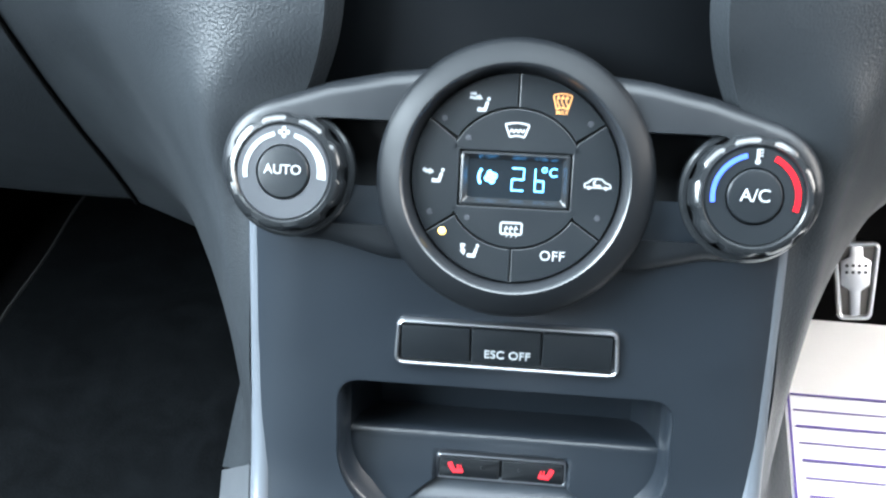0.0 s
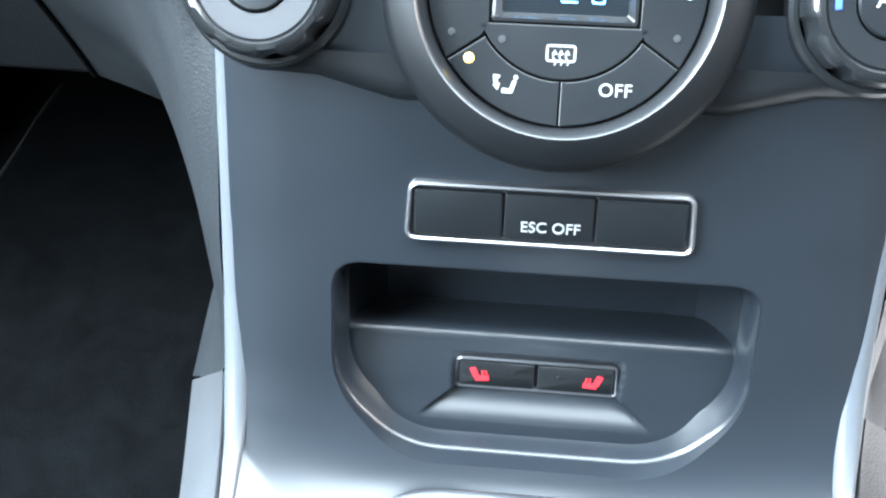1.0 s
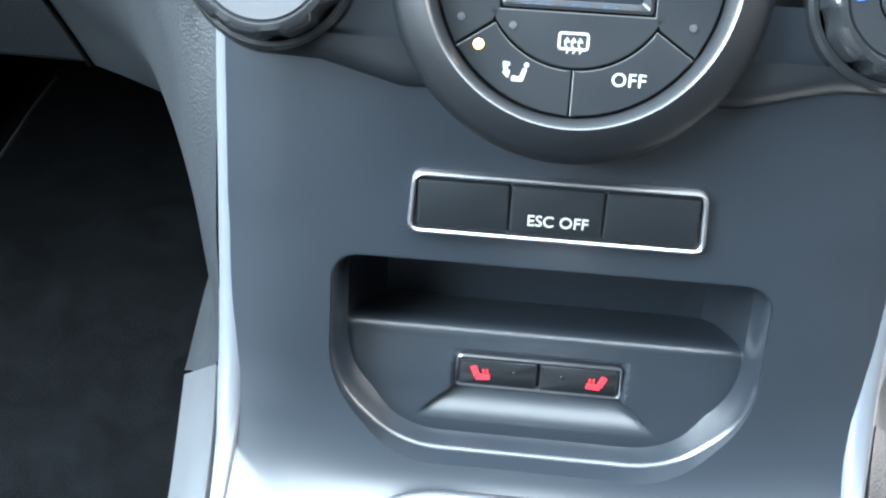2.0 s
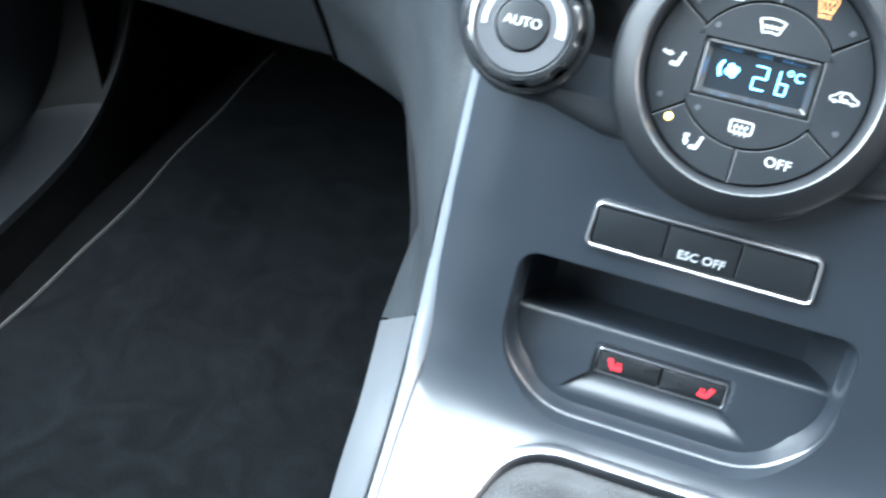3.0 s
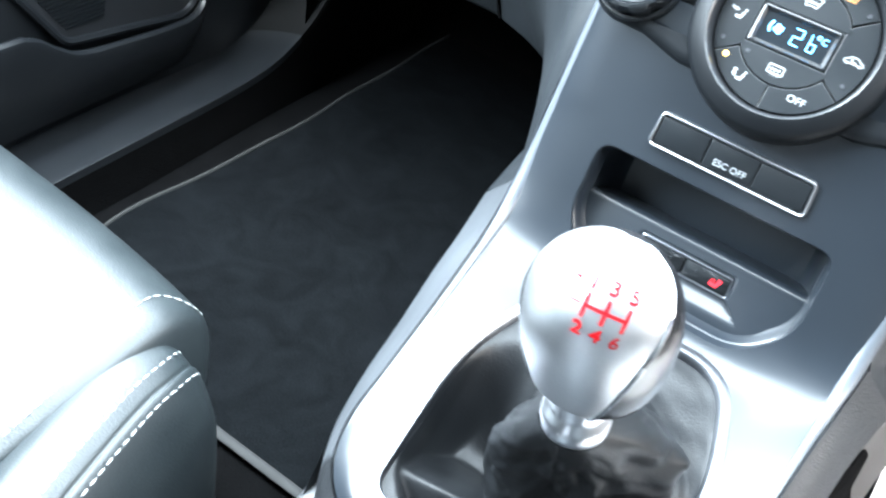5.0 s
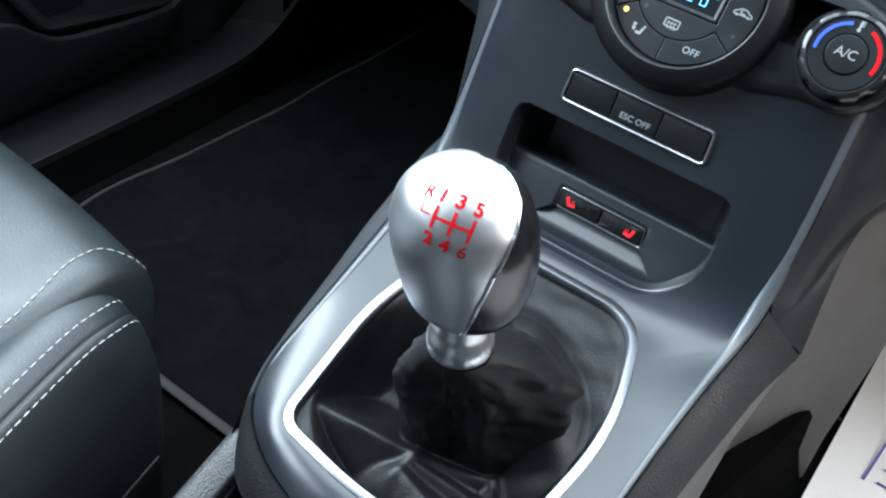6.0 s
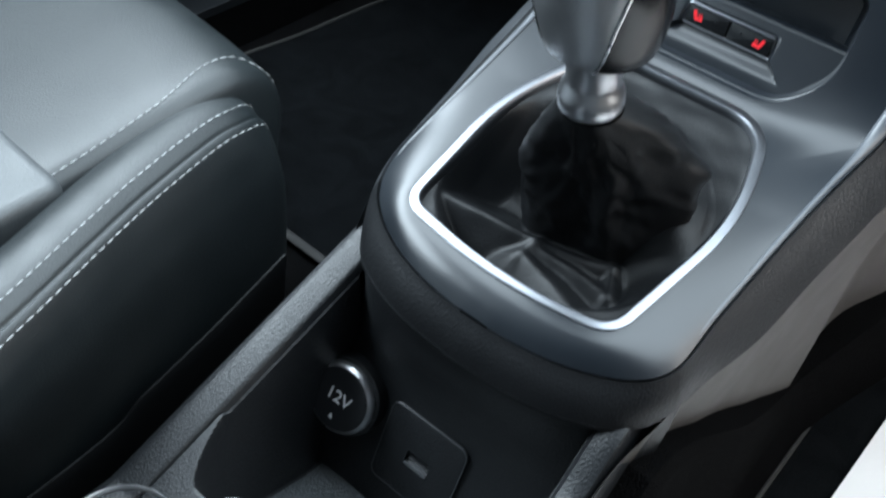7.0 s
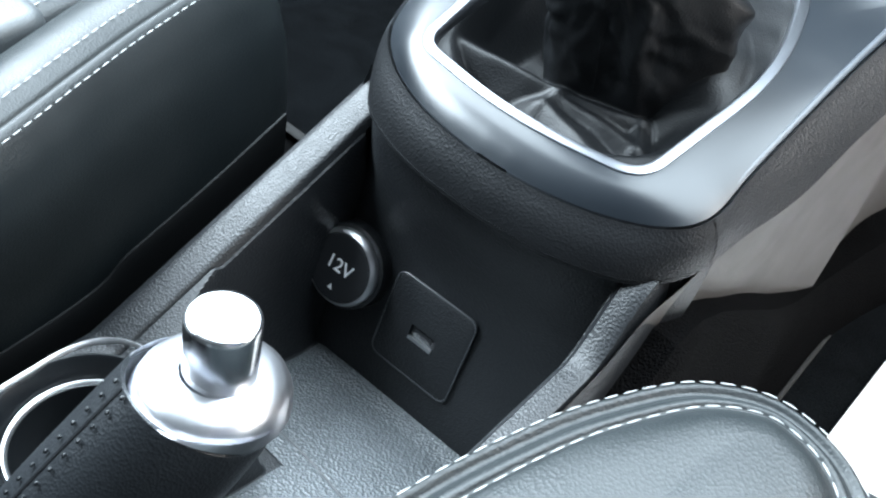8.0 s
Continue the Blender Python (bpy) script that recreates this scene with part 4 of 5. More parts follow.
six = digit(0.0072, -0.0041, 0.0030, 0.0078, "fe") + [bar(0.0072, -0.0041, 0.0102, -0.0041, 0.0005, DD, 0.0002), bar(0.0102, -0.0041, 0.0102, -0.0004, 0.0005, DD, 0.0002), bar(0.0072, -0.0004, 0.0102, -0.0004, 0.0005, DD, 0.0002)]
under(climate, part("digit", merge(*six), DIGIT, None, LIT))
under(climate, part("degree_sign", arc_band(0.0006, 0.0010, 0, 350, DD, 0.0002, 12, (0.0104, 0.0036)), DIGIT, None, LIT))
under(climate, part("unit_letter", letters("C", 0.0044, DD @ Matrix.Translation((0.0135, 0.0026, 0)), 0.0001), DIGIT, None, LIT))
fan = [arc_band(0.0002, 0.0012, 0, 350, DD, 0.0002, 10, (-0.0085 + 0.0013 * math.cos(radians(a + 20)), 0.0002 + 0.0013 * math.sin(radians(a + 20)))) for a in range(0, 360, 90)]
under(climate, part("fan_symbol", merge(*fan), DIGIT, None, "lit pale blue fan symbol"))
under(climate, part("airflow_arc", arc_band(0.0038, 0.0048, 140, 215, DD, 0.0002, 12, (-0.0085, 0.0002)), DIGIT, None, LIT))
# symbols
F = B @ Matrix.Translation((0, 0, 0.0030))


def symbol(bits, mat=WHITE, label="white printed symbol"):
    under(climate, part("symbol", merge(*bits), mat, None, label))


def fan_shape(x, y, w, h):
    """Outline of a windscreen: two arcs joined by slanting sides."""
    top = [(x + w * 0.5 * k / 6, y + h * 0.5 - h * 0.13 * (k / 6) ** 2) for k in range(-6, 7)]
    low = [(x + w * 0.30 * k / 6, y - h * 0.36 - h * 0.10 * (k / 6) ** 2) for k in range(6, -7, -1)]
    return top + low + [top[0]]


def wave(x, y, h, w=0.0005):
    """A wavy rising arrow."""
    line = [(x + 0.00042 * math.sin(k / 8 * 2 * math.pi), y - h / 2 + h * k / 8) for k in range(9)]
    return [stroke(line, w, F), prism([(x - 0.0008, y + h / 2 - 0.0002), (x + 0.0008, y + h / 2 - 0.0002), (x, y + h / 2 + 0.0011)], F, 0.0002)]


def sitter(x, y, s):
    """Seat shape of the airflow symbols: cushion, backrest and headrest."""
    seat = rounded([(x - 0.30 * s, y - 0.50 * s), (x + 0.42 * s, y - 0.50 * s), (x + 0.66 * s, y + 0.30 * s), (x + 0.40 * s, y + 0.34 * s), (x + 0.22 * s, y - 0.22 * s), (x - 0.26 * s, y - 0.16 * s)], 0.10 * s, 3)
    return [prism(seat, F, 0.0002), arc_band(0.0, 0.15 * s, 0, 359, F, 0.0002, 10, (x + 0.60 * s, y + 0.52 * s))]


def arrow(x, y, dx, dy, w=0.0008):
    d = Vector((dx, dy)).normalized()
    n = Vector((-d.y, d.x))
    a, b = Vector((x, y)), Vector((x + dx, y + dy))
    return [bar(*a, *(b - d * 0.0008), w, F, 0.0002), prism([tuple(b - d * 0.0012 - n * 0.0011), tuple(b + d * 0.0006), tuple(b - d * 0.0012 + n * 0.0011)], F, 0.0002)]


zig = [(-0.0026 + 0.00074 * k, 0.0168 + (0.0006 if k % 2 else -0.0006)) for k in range(8)]
symbol([stroke(fan_shape(0.0, 0.0170, 0.0084, 0.0052), 0.0006, F), stroke(zig, 0.0006, F)])
symbol(sitter(-0.0132, 0.0252, 0.0044) + [stroke([(-0.0172, 0.0292), (-0.0150, 0.0292)], 0.0009, F), stroke([(-0.0172, 0.0279), (-0.0148, 0.0275)], 0.0009, F)] + arrow(-0.0150, 0.0284, 0.0018, -0.0008))
symbol(sitter(-0.0282, -0.0004, 0.0044) + [stroke([(-0.0326, 0.0020), (-0.0312, 0.0012)], 0.0012, F)] + arrow(-0.0318, 0.0014, 0.0026, -0.0002, 0.0012))
symbol(sitter(-0.0144, -0.0266, 0.0042) + arrow(-0.0176, -0.0240, 0.0008, -0.0034, 0.0011) + [stroke([(-0.0180, -0.0242), (-0.0162, -0.0244)], 0.0009, F)])
pane = [tuple(p) for p in box_outline(-0.0040, -0.0196, 0.0034, -0.0156, 0.0006)]
symbol([stroke(pane + [pane[0]], 0.0006, F)] + sum([wave(-0.0003 + 0.0017 * k, -0.0192, 0.0030, 0.00034) for k in (-1, 0, 1)], []))
car = [(0.0241, -0.0044), (0.0241, -0.0032), (0.0254, -0.0027), (0.0268, -0.0014), (0.0300, -0.0014), (0.0314, -0.0027), (0.0331, -0.0032), (0.0333, -0.0044), (0.0241, -0.0044)]
car = [(x + 0.0004, y + 0.0028) for x, y in car]
symbol([stroke(car, 0.0005, F), arc_band(0.0004, 0.0010, 90, 280, F, 0.0002, 10, (0.0284, -0.0001)), bar(0.0284, -0.0009, 0.0302, -0.0009, 0.0006, F, 0.0002)] + [arc_band(0.0, 0.0007, 0, 359, F, 0.0002, 8, (x, -0.0018)) for x in (0.0261, 0.0320)])
symbol([letters("OFF", 0.0049, F @ Matrix.Translation((0.0147, -0.0268, 0)), 0.0002, 1.08, 0.00002)], WHITE, "white OFF lettering")
mx = [stroke(fan_shape(0.0152, 0.0276, 0.0066, 0.0056), 0.0005, F), letters("MAX", 0.0020, F @ Matrix.Translation((0.0152, 0.0238, 0)), 0.0002, 1.0, 0.00003)] + sum([wave(0.0152 + 0.0015 * k, 0.0270, 0.0036, 0.0004) for k in (-1, 0, 1)], [])
under(climate, part("max_symbol", merge(*mx), ORANGE, None, "orange maximum defrost symbol"))
for x, y, lit in ((-0.0258, 0.0203, 0), (0.0255, 0.0204, 0), (-0.0171, 0.0138, 0), (-0.0298, -0.0131, 0), (0.0297, -0.0124, 0), (-0.0162, -0.0145, 0), (-0.0248, -0.0198, 1)):
    m = F @ Matrix.Translation((x, y, 0))
    under(climate, part("indicator", lathe([(0.0014 if lit else 0.0010, 0.0), (0.0010, 0.0003), (0, 0.0004)], m, 16), AMBER if lit else KNOBFACE, None, "lit amber indicator" if lit else ""))


def knob(name, x, face, label):
    k = thing(name, DIAL @ Vector((x, 0.003, 0.0)), label, "knob", "rotary knobs of the climate panel")
    m = DIAL @ Matrix.Translation((x, -0.0015, -0.0050))
    under(k, part("collar", lathe([(0.0236, -0.004), (0.0236, 0.0012), (0.0226, 0.0022), (0.0214, 0.0022)], m), GLOSS))
    rows, n = [], 96
    for r, h in ((0.0212, -0.003), (0.0212, 0.0080), (0.0208, 0.0100), (0.0192, 0.0116), (0.0176, 0.0119), (0.0167, 0.0108)):
        ring = []
        for i in range(n):
            a = 2 * math.pi * i / n
            notch = 0.0010 * smooth01((math.cos(a * 9) - 0.35) / 0.4) if h < 0.0105 else 0
            ring.append(m @ Vector(((r - notch) * math.cos(a), (r - notch) * math.sin(a), h)))
        rows.append(ring)
    under(k, part("grip", grid(rows, True), GLOSS, None, "notched gloss black grip"))
    under(k, part("face", lathe([(0.0168, 0.0106), (0.0163, 0.0113), (0.0098, 0.0112), (0.0096, 0.0100)], m), face))
    under(k, part("centre_button", lathe([(0.0092, 0.0095), (0.0092, 0.0112), (0.0087, 0.0118), (0.0080, 0.0119), (0.0, 0.0120)], m), BUTTON))
    return k, m


kl, ml = knob("fan_knob", -0.081, KNOBFACE, "gloss black fan knob with silver face and white arc")
fl = ml @ Matrix.Translation((0, 0, 0.0113))
fr = [arc_band(0.0128, 0.0144, 104, 190, fl, 0.0003, 20), prism([((0.0128 - 0.0006 * k / 20) * math.cos(radians(74 - 82 * k / 20)), (0.0128 - 0.0006 * k / 20) * math.sin(radians(74 - 82 * k / 20))) for k in range(20, -1, -1)] + [((0.0142 + 0.0012 * k / 20) * math.cos(radians(74 - 82 * k / 20)), (0.0142 + 0.0012 * k / 20) * math.sin(radians(74 - 82 * k / 20))) for k in range(21)], fl, 0.0003), letters("AUTO", 0.0048, ml @ Matrix.Translation((0, 0.0008, 0.0122)), 0.0002, 1.0)]
for a in range(0, 360, 90):
    fr.append(arc_band(0.0002, 0.0008, 0, 350, fl, 0.0003, 8, (0.0013 * math.cos(radians(a)), 0.0140 + 0.0013 * math.sin(radians(a)))))
under(kl, part("marking", merge(*fr), WHITE, None, "white arc and AUTO lettering"))
kr, mr = knob("temperature_knob", 0.081, BUTTON, "gloss black temperature knob with blue and red arcs")
fl = mr @ Matrix.Translation((0, 0, 0.0113))
under(kr, part("cold_arc", arc_band(0.0132, 0.0148, 104, 190, fl, 0.0003, 20), BLUE, None, "blue arc"))
under(kr, part("hot_arc", arc_band(0.0133, 0.0151, -18, 66, fl, 0.0003, 20), RED, None, "red arc"))
under(kr, part("marking", merge(letters("A/C", 0.0062, mr @ Matrix.Translation((0, 0.0002, 0.0122)), 0.0002), bar(0, 0.0116, 0, 0.0160, 0.0009, fl), bar(0.0004, 0.0158, 0.0016, 0.0158, 0.0004, fl), bar(0.0004, 0.0148, 0.0016, 0.0148, 0.0004, fl), bar(0.0004, 0.0138, 0.0016, 0.0138, 0.0004, fl), arc_band(0.0, 0.0009, 0, 359, fl, 0.0003, 10, (0, 0.0117))), WHITE, None, "white lettering and thermometer"))


# ---- switch row below the dial ----
esc = thing("switch_row", PANEL @ Vector((0, -0.009, 0)), "row of three black switches in a chrome frame", "switch")
EP = PANEL @ Matrix.Translation((0, 0, 0.0008))
ESC = rounded([(-0.0425, -0.0178), (0.0425, -0.0178), (0.0412, 0.0004), (-0.0412, 0.0004)], 0.0034, 6)
rows = [[EP @ Vector((x, y, h)) for x, y in scaled(ESC, d)] for d, h in ((0.0006, -0.002), (0.0005, 0.0010), (0.0002, 0.0017), (-0.0004, 0.0020), (-0.0009, 0.0016), (-0.0012, -0.0012))]
under(esc, part("frame", grid(rows, True), FRAMEMETAL, None, "thin chrome frame"))
under(esc, part("backing", prism(scaled(ESC, -0.001), EP @ Matrix.Translation((0, 0, -0.003)), 0.0028), BLACK))
for i in range(3):
    x0 = -0.0402 + 0.0268 * i
    o = box_outline(x0 + 0.0002, -0.0158, x0 + 0.0266, -0.0016, 0.0012)
    under(esc, part("switch", prism(o, EP @ Matrix.Translation((0, 0, -0.001)), 0.0026, 0.0007), BUTTON))
under(esc, part("lettering", letters("ESC OFF", 0.0047, EP @ Matrix.Translation((0.0005, -0.0118, 0.0017)), 0.0002, 1.02, 0.00004), WHITE, None, "white ESC OFF lettering"))

# ---- seat heater switches ----
heat = thing("seat_heater_switch", PANEL @ Vector((0, -0.071, -0.013)), "pair of black seat heater switches with red symbols", "switch")
HM = PANEL @ Matrix.Translation((0, 0.0006, -0.0151)) @ Matrix.Translation((0, -0.073, 0)) @ Matrix.Rotation(radians(6.5), 4, "X") @ Matrix.Translation((0, 0.073, 0)) @ Matrix.Translation((0, -0.073, 0)) @ Matrix.Scale(1.02, 4) @ Matrix.Translation((0, 0.073, 0))
HO = rounded([(-0.0268, -0.0792), (0.0268, -0.0792), (0.0258, -0.0672), (-0.0258, -0.0672)], 0.0018, 4)
rows = [[HM @ Vector((x, y, h)) for x, y in scaled(HO, d)] for d, h in ((0.0005, -0.001), (0.0004, 0.0026), (-0.0002, 0.0030), (-0.0008, 0.0026), (-0.001, 0.0))]
under(heat, part("frame", grid(rows, True), BEZELMETAL, None, "thin chrome frame"))
for sx in (-1, 1):
    o = rounded([(sx * 0.0130 - 0.0126, -0.0783), (sx * 0.0130 + 0.0126, -0.0783), (sx * 0.0128 + 0.0124, -0.0681), (sx * 0.0128 - 0.0124, -0.0681)], 0.001, 3)
    under(heat, part("switch", prism(o, HM, 0.0034, 0.0008), GLOSS))
    hs = HM @ Matrix.Translation((sx * 0.0178, -0.0732, 0.0034))
    k = [bar(sx * 0.0030, 0.0026, sx * 0.0016, -0.0012, 0.0019, hs, 0.0003), bar(sx * 0.0020, -0.0016, -sx * 0.0024, -0.0012, 0.0019, hs, 0.0003)]
    k += [bar(-sx * (0.0004 + 0.0012 * j), -0.0002, -sx * (0.0002 + 0.0012 * j), 0.0016, 0.0005, hs, 0.0003) for j in range(2)]
    under(heat, part("symbol", merge(*k), REDGLOW, None, "red seat symbol"))
    under(heat, part("indicator", lathe([(0.0007, 0), (0.0005, 0.0002), (0, 0.0003)], HM @ Matrix.Translation((sx * 0.0075, -0.0722, 0.0034)), 12), BUTTON))


# ---- gear lever ----
gear = thing("gear_lever", (0.004, 0.105, 0.232), "gear lever with brushed aluminium knob and leather gaiter", "gear lever")
COL = Vector((0.0105, 0.0735, 0.309))
AX = Vector((-0.004, -0.013, 0.098)).normalized()
KN = frame_of(tuple(COL), (1, 0, 0), AX)
# knob: pear shaped, silver shell behind, black shell in front
KP = [(0.000, 0.0120), (0.0004, 0.0178), (0.0022, 0.0222), (0.0075, 0.0250), (0.017, 0.0270), (0.028, 0.0282), (0.040, 0.0284), (0.0495, 0.0271), (0.0585, 0.0240), (0.0655, 0.0185), (0.0702, 0.0106), (0.0720, 0.0)]


KPROF = []


def knob_point(a, f, grow=0.0):
    prof = KPROF if KPROF else spline([Vector((h, r, 0)) for h, r in KP], 481)
    q = prof[min(480, int(round(f * 480)))]
    h, r = q.x + 0.0254, q.y + grow
    fl = 1.0 if math.sin(a) > 0 else 0.88
    off = -0.006 * smooth01((h - 0.03) / 0.06)
    return KN @ Vector((r * math.cos(a), r * fl * math.sin(a) + off, h))


KPROF.extend(spline([Vector((h, r, 0)) for h, r in KP], 481))


def split(f):
    """Where the two shells meet, degrees from the right-hand side."""
    keys = ((0.0, -68), (0.25, -60), (0.45, -48), (0.58, -36), (0.68, -20), (0.76, 2), (0.83, 36), (0.90, 90), (1.0, 90))
    for (f0, a0), (f1, a1) in zip(keys, keys[1:]):
        if f <= f1:
            return a0 + (a1 - a0) * (f - f0) / (f1 - f0)
    return 90


def shell(a0, a1, grow=0.0, n=48):
    """a0, a1: degrees, or functions of the height."""
    rows = []
    for k in range(61):
        f = k / 60
        lo, hi = (a0(f) if callable(a0) else a0), (a1(f) if callable(a1) else a1)
        rows.append([knob_point(radians(lo + (hi - lo) * i / n), f, grow) for i in range(n + 1)])
    return grid(rows)


under(gear, part("silver_shell", shell(lambda f: 180 - split(f), lambda f: 360 + split(f)), ALU, None, "brushed aluminium knob shell"))
under(gear, part("black_shell", shell(lambda f: split(f), lambda f: 180 - split(f)), KNOBBLACK, None, "gloss black front shell of the knob"))
edge = [knob_point(radians(split(f / 60)), f / 60, 0.0002) for f in range(0, 54)] + [knob_point(radians(180 - split(f / 60)), f / 60, 0.0002) for f in range(53, -1, -1)]
under(gear, part("trim_line", tube(edge[:53], lambda f: 0.0008 * (1 - smooth01((f - 0.8) / 0.2) * 0.9), 8), CHROME, None, "bright chrome line round the knob"))
cm = KN
under(gear, part("collar", lathe([(0.0105, 0.031), (0.0116, 0.0255), (0.0118, 0.0150), (0.0116, 0.0110), (0.0120, 0.0085), (0.0134, 0.0062), (0.0141, 0.0030), (0.0142, -0.0005), (0.0138, -0.0028), (0.0126, -0.0042), (0.010, -0.005)], cm, 48), CAPMETAL, None, "polished metal collar"))
# gear pattern wrapped onto the shell
from mathutils.bvhtree import BVHTree
tool = shell(0, 360, 0.0, 120)
tool.normal_update()
tree = BVHTree.FromBMesh(tool)
GP = frame_of((0.0143, 0.0391, 0.3939), (1, 0.12, 0.0), Vector((0.24, -0.80, 0.54)))


def wrap(bm, lift):
    for v in bm.verts:
        at, nor, _, _ = tree.find_nearest(v.co)
        out = at - KN @ Vector((0, 0, 0.05))
        v.co = at + (nor if nor.dot(out) > 0 else -nor) * lift
    return bm


def fine_bar(x0, y0, x1, y1, w, n=10):
    d = Vector((x1 - x0, y1 - y0))
    s = Vector((-d.y, d.x)).normalized() * w / 2
    rows = [[GP @ Vector((x0 + d.x * f + s.x * k, y0 + d.y * f + s.y * k, 0)) for k in (-1, 1)] for f in [i / n for i in range(n + 1)]]
    return grid(rows)


pat = [fine_bar(-0.0070, 0, 0.0070, 0, 0.0011, 24)]
for x in (-0.0070, 0.0, 0.0070):
    pat.append(fine_bar(x, -0.0042, x, 0.0042, 0.0012))
pat += [fine_bar(-0.0132, 0.0, -0.0088, 0.0, 0.0006), fine_bar(-0.0132, 0.0, -0.0132, 0.0036, 0.0006)]
for s, x, y in (("2", -0.0070, -0.0085), ("4", 0.0, -0.0085), ("6", 0.0070, -0.0085), ("R", -0.0132, 0.0078), ("1", -0.0070, 0.0078), ("3", 0.0, 0.0078), ("5", 0.0070, 0.0078)):
    glyph = letters(s, 0.0078, GP @ Matrix.Translation((x, y * 1.06, 0)), 0.0, 1.0, 0.0 if s == "6" else 0.00022)
    glyph.normal_update()
    face_out = GP.to_3x3() @ Vector((0, 0, 1))
    bmesh.ops.delete(glyph, geom=[q for q in glyph.faces if q.normal.dot(face_out) < 0.5], context="FACES")
    bmesh.ops.triangulate(glyph, faces=glyph.faces)
    bmesh.ops.subdivide_edges(glyph, edges=glyph.edges, cuts=3, use_grid_fill=True)
    pat.append(glyph)
under(gear, part("gear_pattern", wrap(merge(*pat), 0.00025), RED, None, "red engraved six-speed gear pattern", 0))
tool.free()

# leather gaiter: hung from the bezel, sunk round its edge, gathered at the collar
N = 240
ring0 = [Vector(p) for p in scaled(BEZEL, -0.0035)]
per = [0]
for i in range(len(ring0)):
    per.append(per[-1] + (ring0[(i + 1) % len(ring0)] - ring0[i]).length)


def on_ring(f):
    s = (f % 1) * per[-1]
    for i in range(len(ring0)):
        if s <= per[i + 1]:
            return ring0[i].lerp(ring0[(i + 1) % len(ring0)], (s - per[i]) / max(per[i + 1] - per[i], 1e-9))
    return ring0[0]


LOW = GEAR.inverted() @ (COL + Vector((0, 0.002, -0.0045)))
# tent folds of the leather: start, end (x, y, height), slope of their flanks
FOLDS = [((-0.060, -0.054, -0.005), (-0.002, -0.043, -0.012), 1.1), ((-0.002, -0.043, -0.013), (0.035, -0.030, -0.017), 0.9), ((-0.002, -0.054, -0.012), (0.037, -0.066, -0.012), 0.8),
         ((-0.002, -0.046, -0.012), (0.042, -0.046, -0.015), 1.0), ((0.035, -0.030, -0.017), (0.043, -0.046, -0.014), 1.2), ((-0.002, -0.044, -0.012), (-0.004, -0.056, -0.012), 0.9)]
FOOT = rounded([(-0.014, -0.038), (0.031, -0.029), (0.055, 0.002), (0.038, 0.024), (-0.014, 0.020), (-0.031, -0.014)], [0.012, 0.008, 0.006, 0.012, 0.014, 0.012], 6)
MID = Vector((0.010, -0.006))


def soft_max(a, b, k=0.0035):
    h = max(0.0, min(1.0, 0.5 + 0.5 * (a - b) / k))
    return b + (a - b) * h + k * h * (1 - h)


def sheet(x, y):
    """Leather between the bezel and the foot of the column: taut in front and on the right, sunk on the left and behind."""
    a = math.atan2(y, x)
    taut = smooth01(0.5 + 0.75 * math.cos(a - 0.95))
    r = math.hypot(x, y + 0.01)
    inward = smooth01((0.074 - r) / 0.026)
    h = -0.005 + inward * (0.008 * taut - 0.047 * (1 - taut))
    for (x0, y0, h0), (x1, y1, h1), slope in FOLDS:
        dx, dy = x1 - x0, y1 - y0
        t = max(0.0, min(1.0, ((x - x0) * dx + (y - y0) * dy) / (dx * dx + dy * dy)))
        d = math.hypot(x - x0 - t * dx, y - y0 - t * dy)
        h = soft_max(h, h0 + (h1 - h0) * t - slope * math.sqrt(d * d + 4e-6), 0.0028)
    return min(h, -0.003 + 0.036 * smooth01((0.066 - r) / 0.035))


rows = []
for j in range(111):
    f = j / 110
    ring = []
    for i in range(N):
        p0 = on_ring(i / N)
        ang = math.atan2(p0.y - MID.y, p0.x - MID.x)
        out = Vector((math.cos(ang), math.sin(ang)))
        base = MID + ring_hit([(x - MID.x, y - MID.y) for x, y in FOOT], out)
        tip = Vector((LOW.x, LOW.y)) + out * 0.0138
        if f < 0.55:
            q = p0.lerp(base, (f / 0.55))
            e = smooth01(f / 0.07)
            h = -0.0045 * (1 - e) + sheet(q.x, q.y) * e
            q = q + out * 0.0012 * noise.noise((q.x * 45, q.y * 45, 3)) * e
            h += 0.0012 * noise.noise((q.x * 60, q.y * 60, 9)) * e
        else:
            g = (f - 0.55) / 0.45
            h0 = sheet(base.x, base.y)
            up = g ** 1.05
            h = h0 + (LOW.z - h0) * up
            w = 0.22 * up + 0.78 * up ** 3.0
            q = base.lerp(tip, w)
            wr = math.sin(math.pi * min(1, g * 1.05))
            q = q + out * wr * (0.0044 * noise.noise((math.cos(ang) * 2.2, math.sin(ang) * 2.2, h * 38)) + 0.0026 * noise.noise((math.cos(ang) * 5, math.sin(ang) * 5 + h * 60, h * 90)) + 0.0012 * math.sin(ang * 6 + h * 70) * (1 - up))
            ridge = math.exp(-(math.atan2(math.sin(ang - 0.42), math.cos(ang - 0.42)) / 0.20) ** 2) * math.exp(-((up - 0.42) / 0.20) ** 2)
            bulge = math.exp(-(math.atan2(math.sin(ang + 2.60), math.cos(ang + 2.60)) / 0.55) ** 2) * math.exp(-((up - 0.60) / 0.28) ** 2)
            q = q + out * (0.011 * ridge + 0.006 * bulge)
        ring.append(GEAR @ Vector((q.x, q.y, h)))
    rows.append(ring)
under(gear, part("gaiter", grid(rows, True), LEATHER, None, "creased black leather gaiter", 80))
back_i = min(range(N), key=lambda i: abs(math.atan2(on_ring(i / N).y - MID.y, on_ring(i / N).x - MID.x) + math.pi / 2))
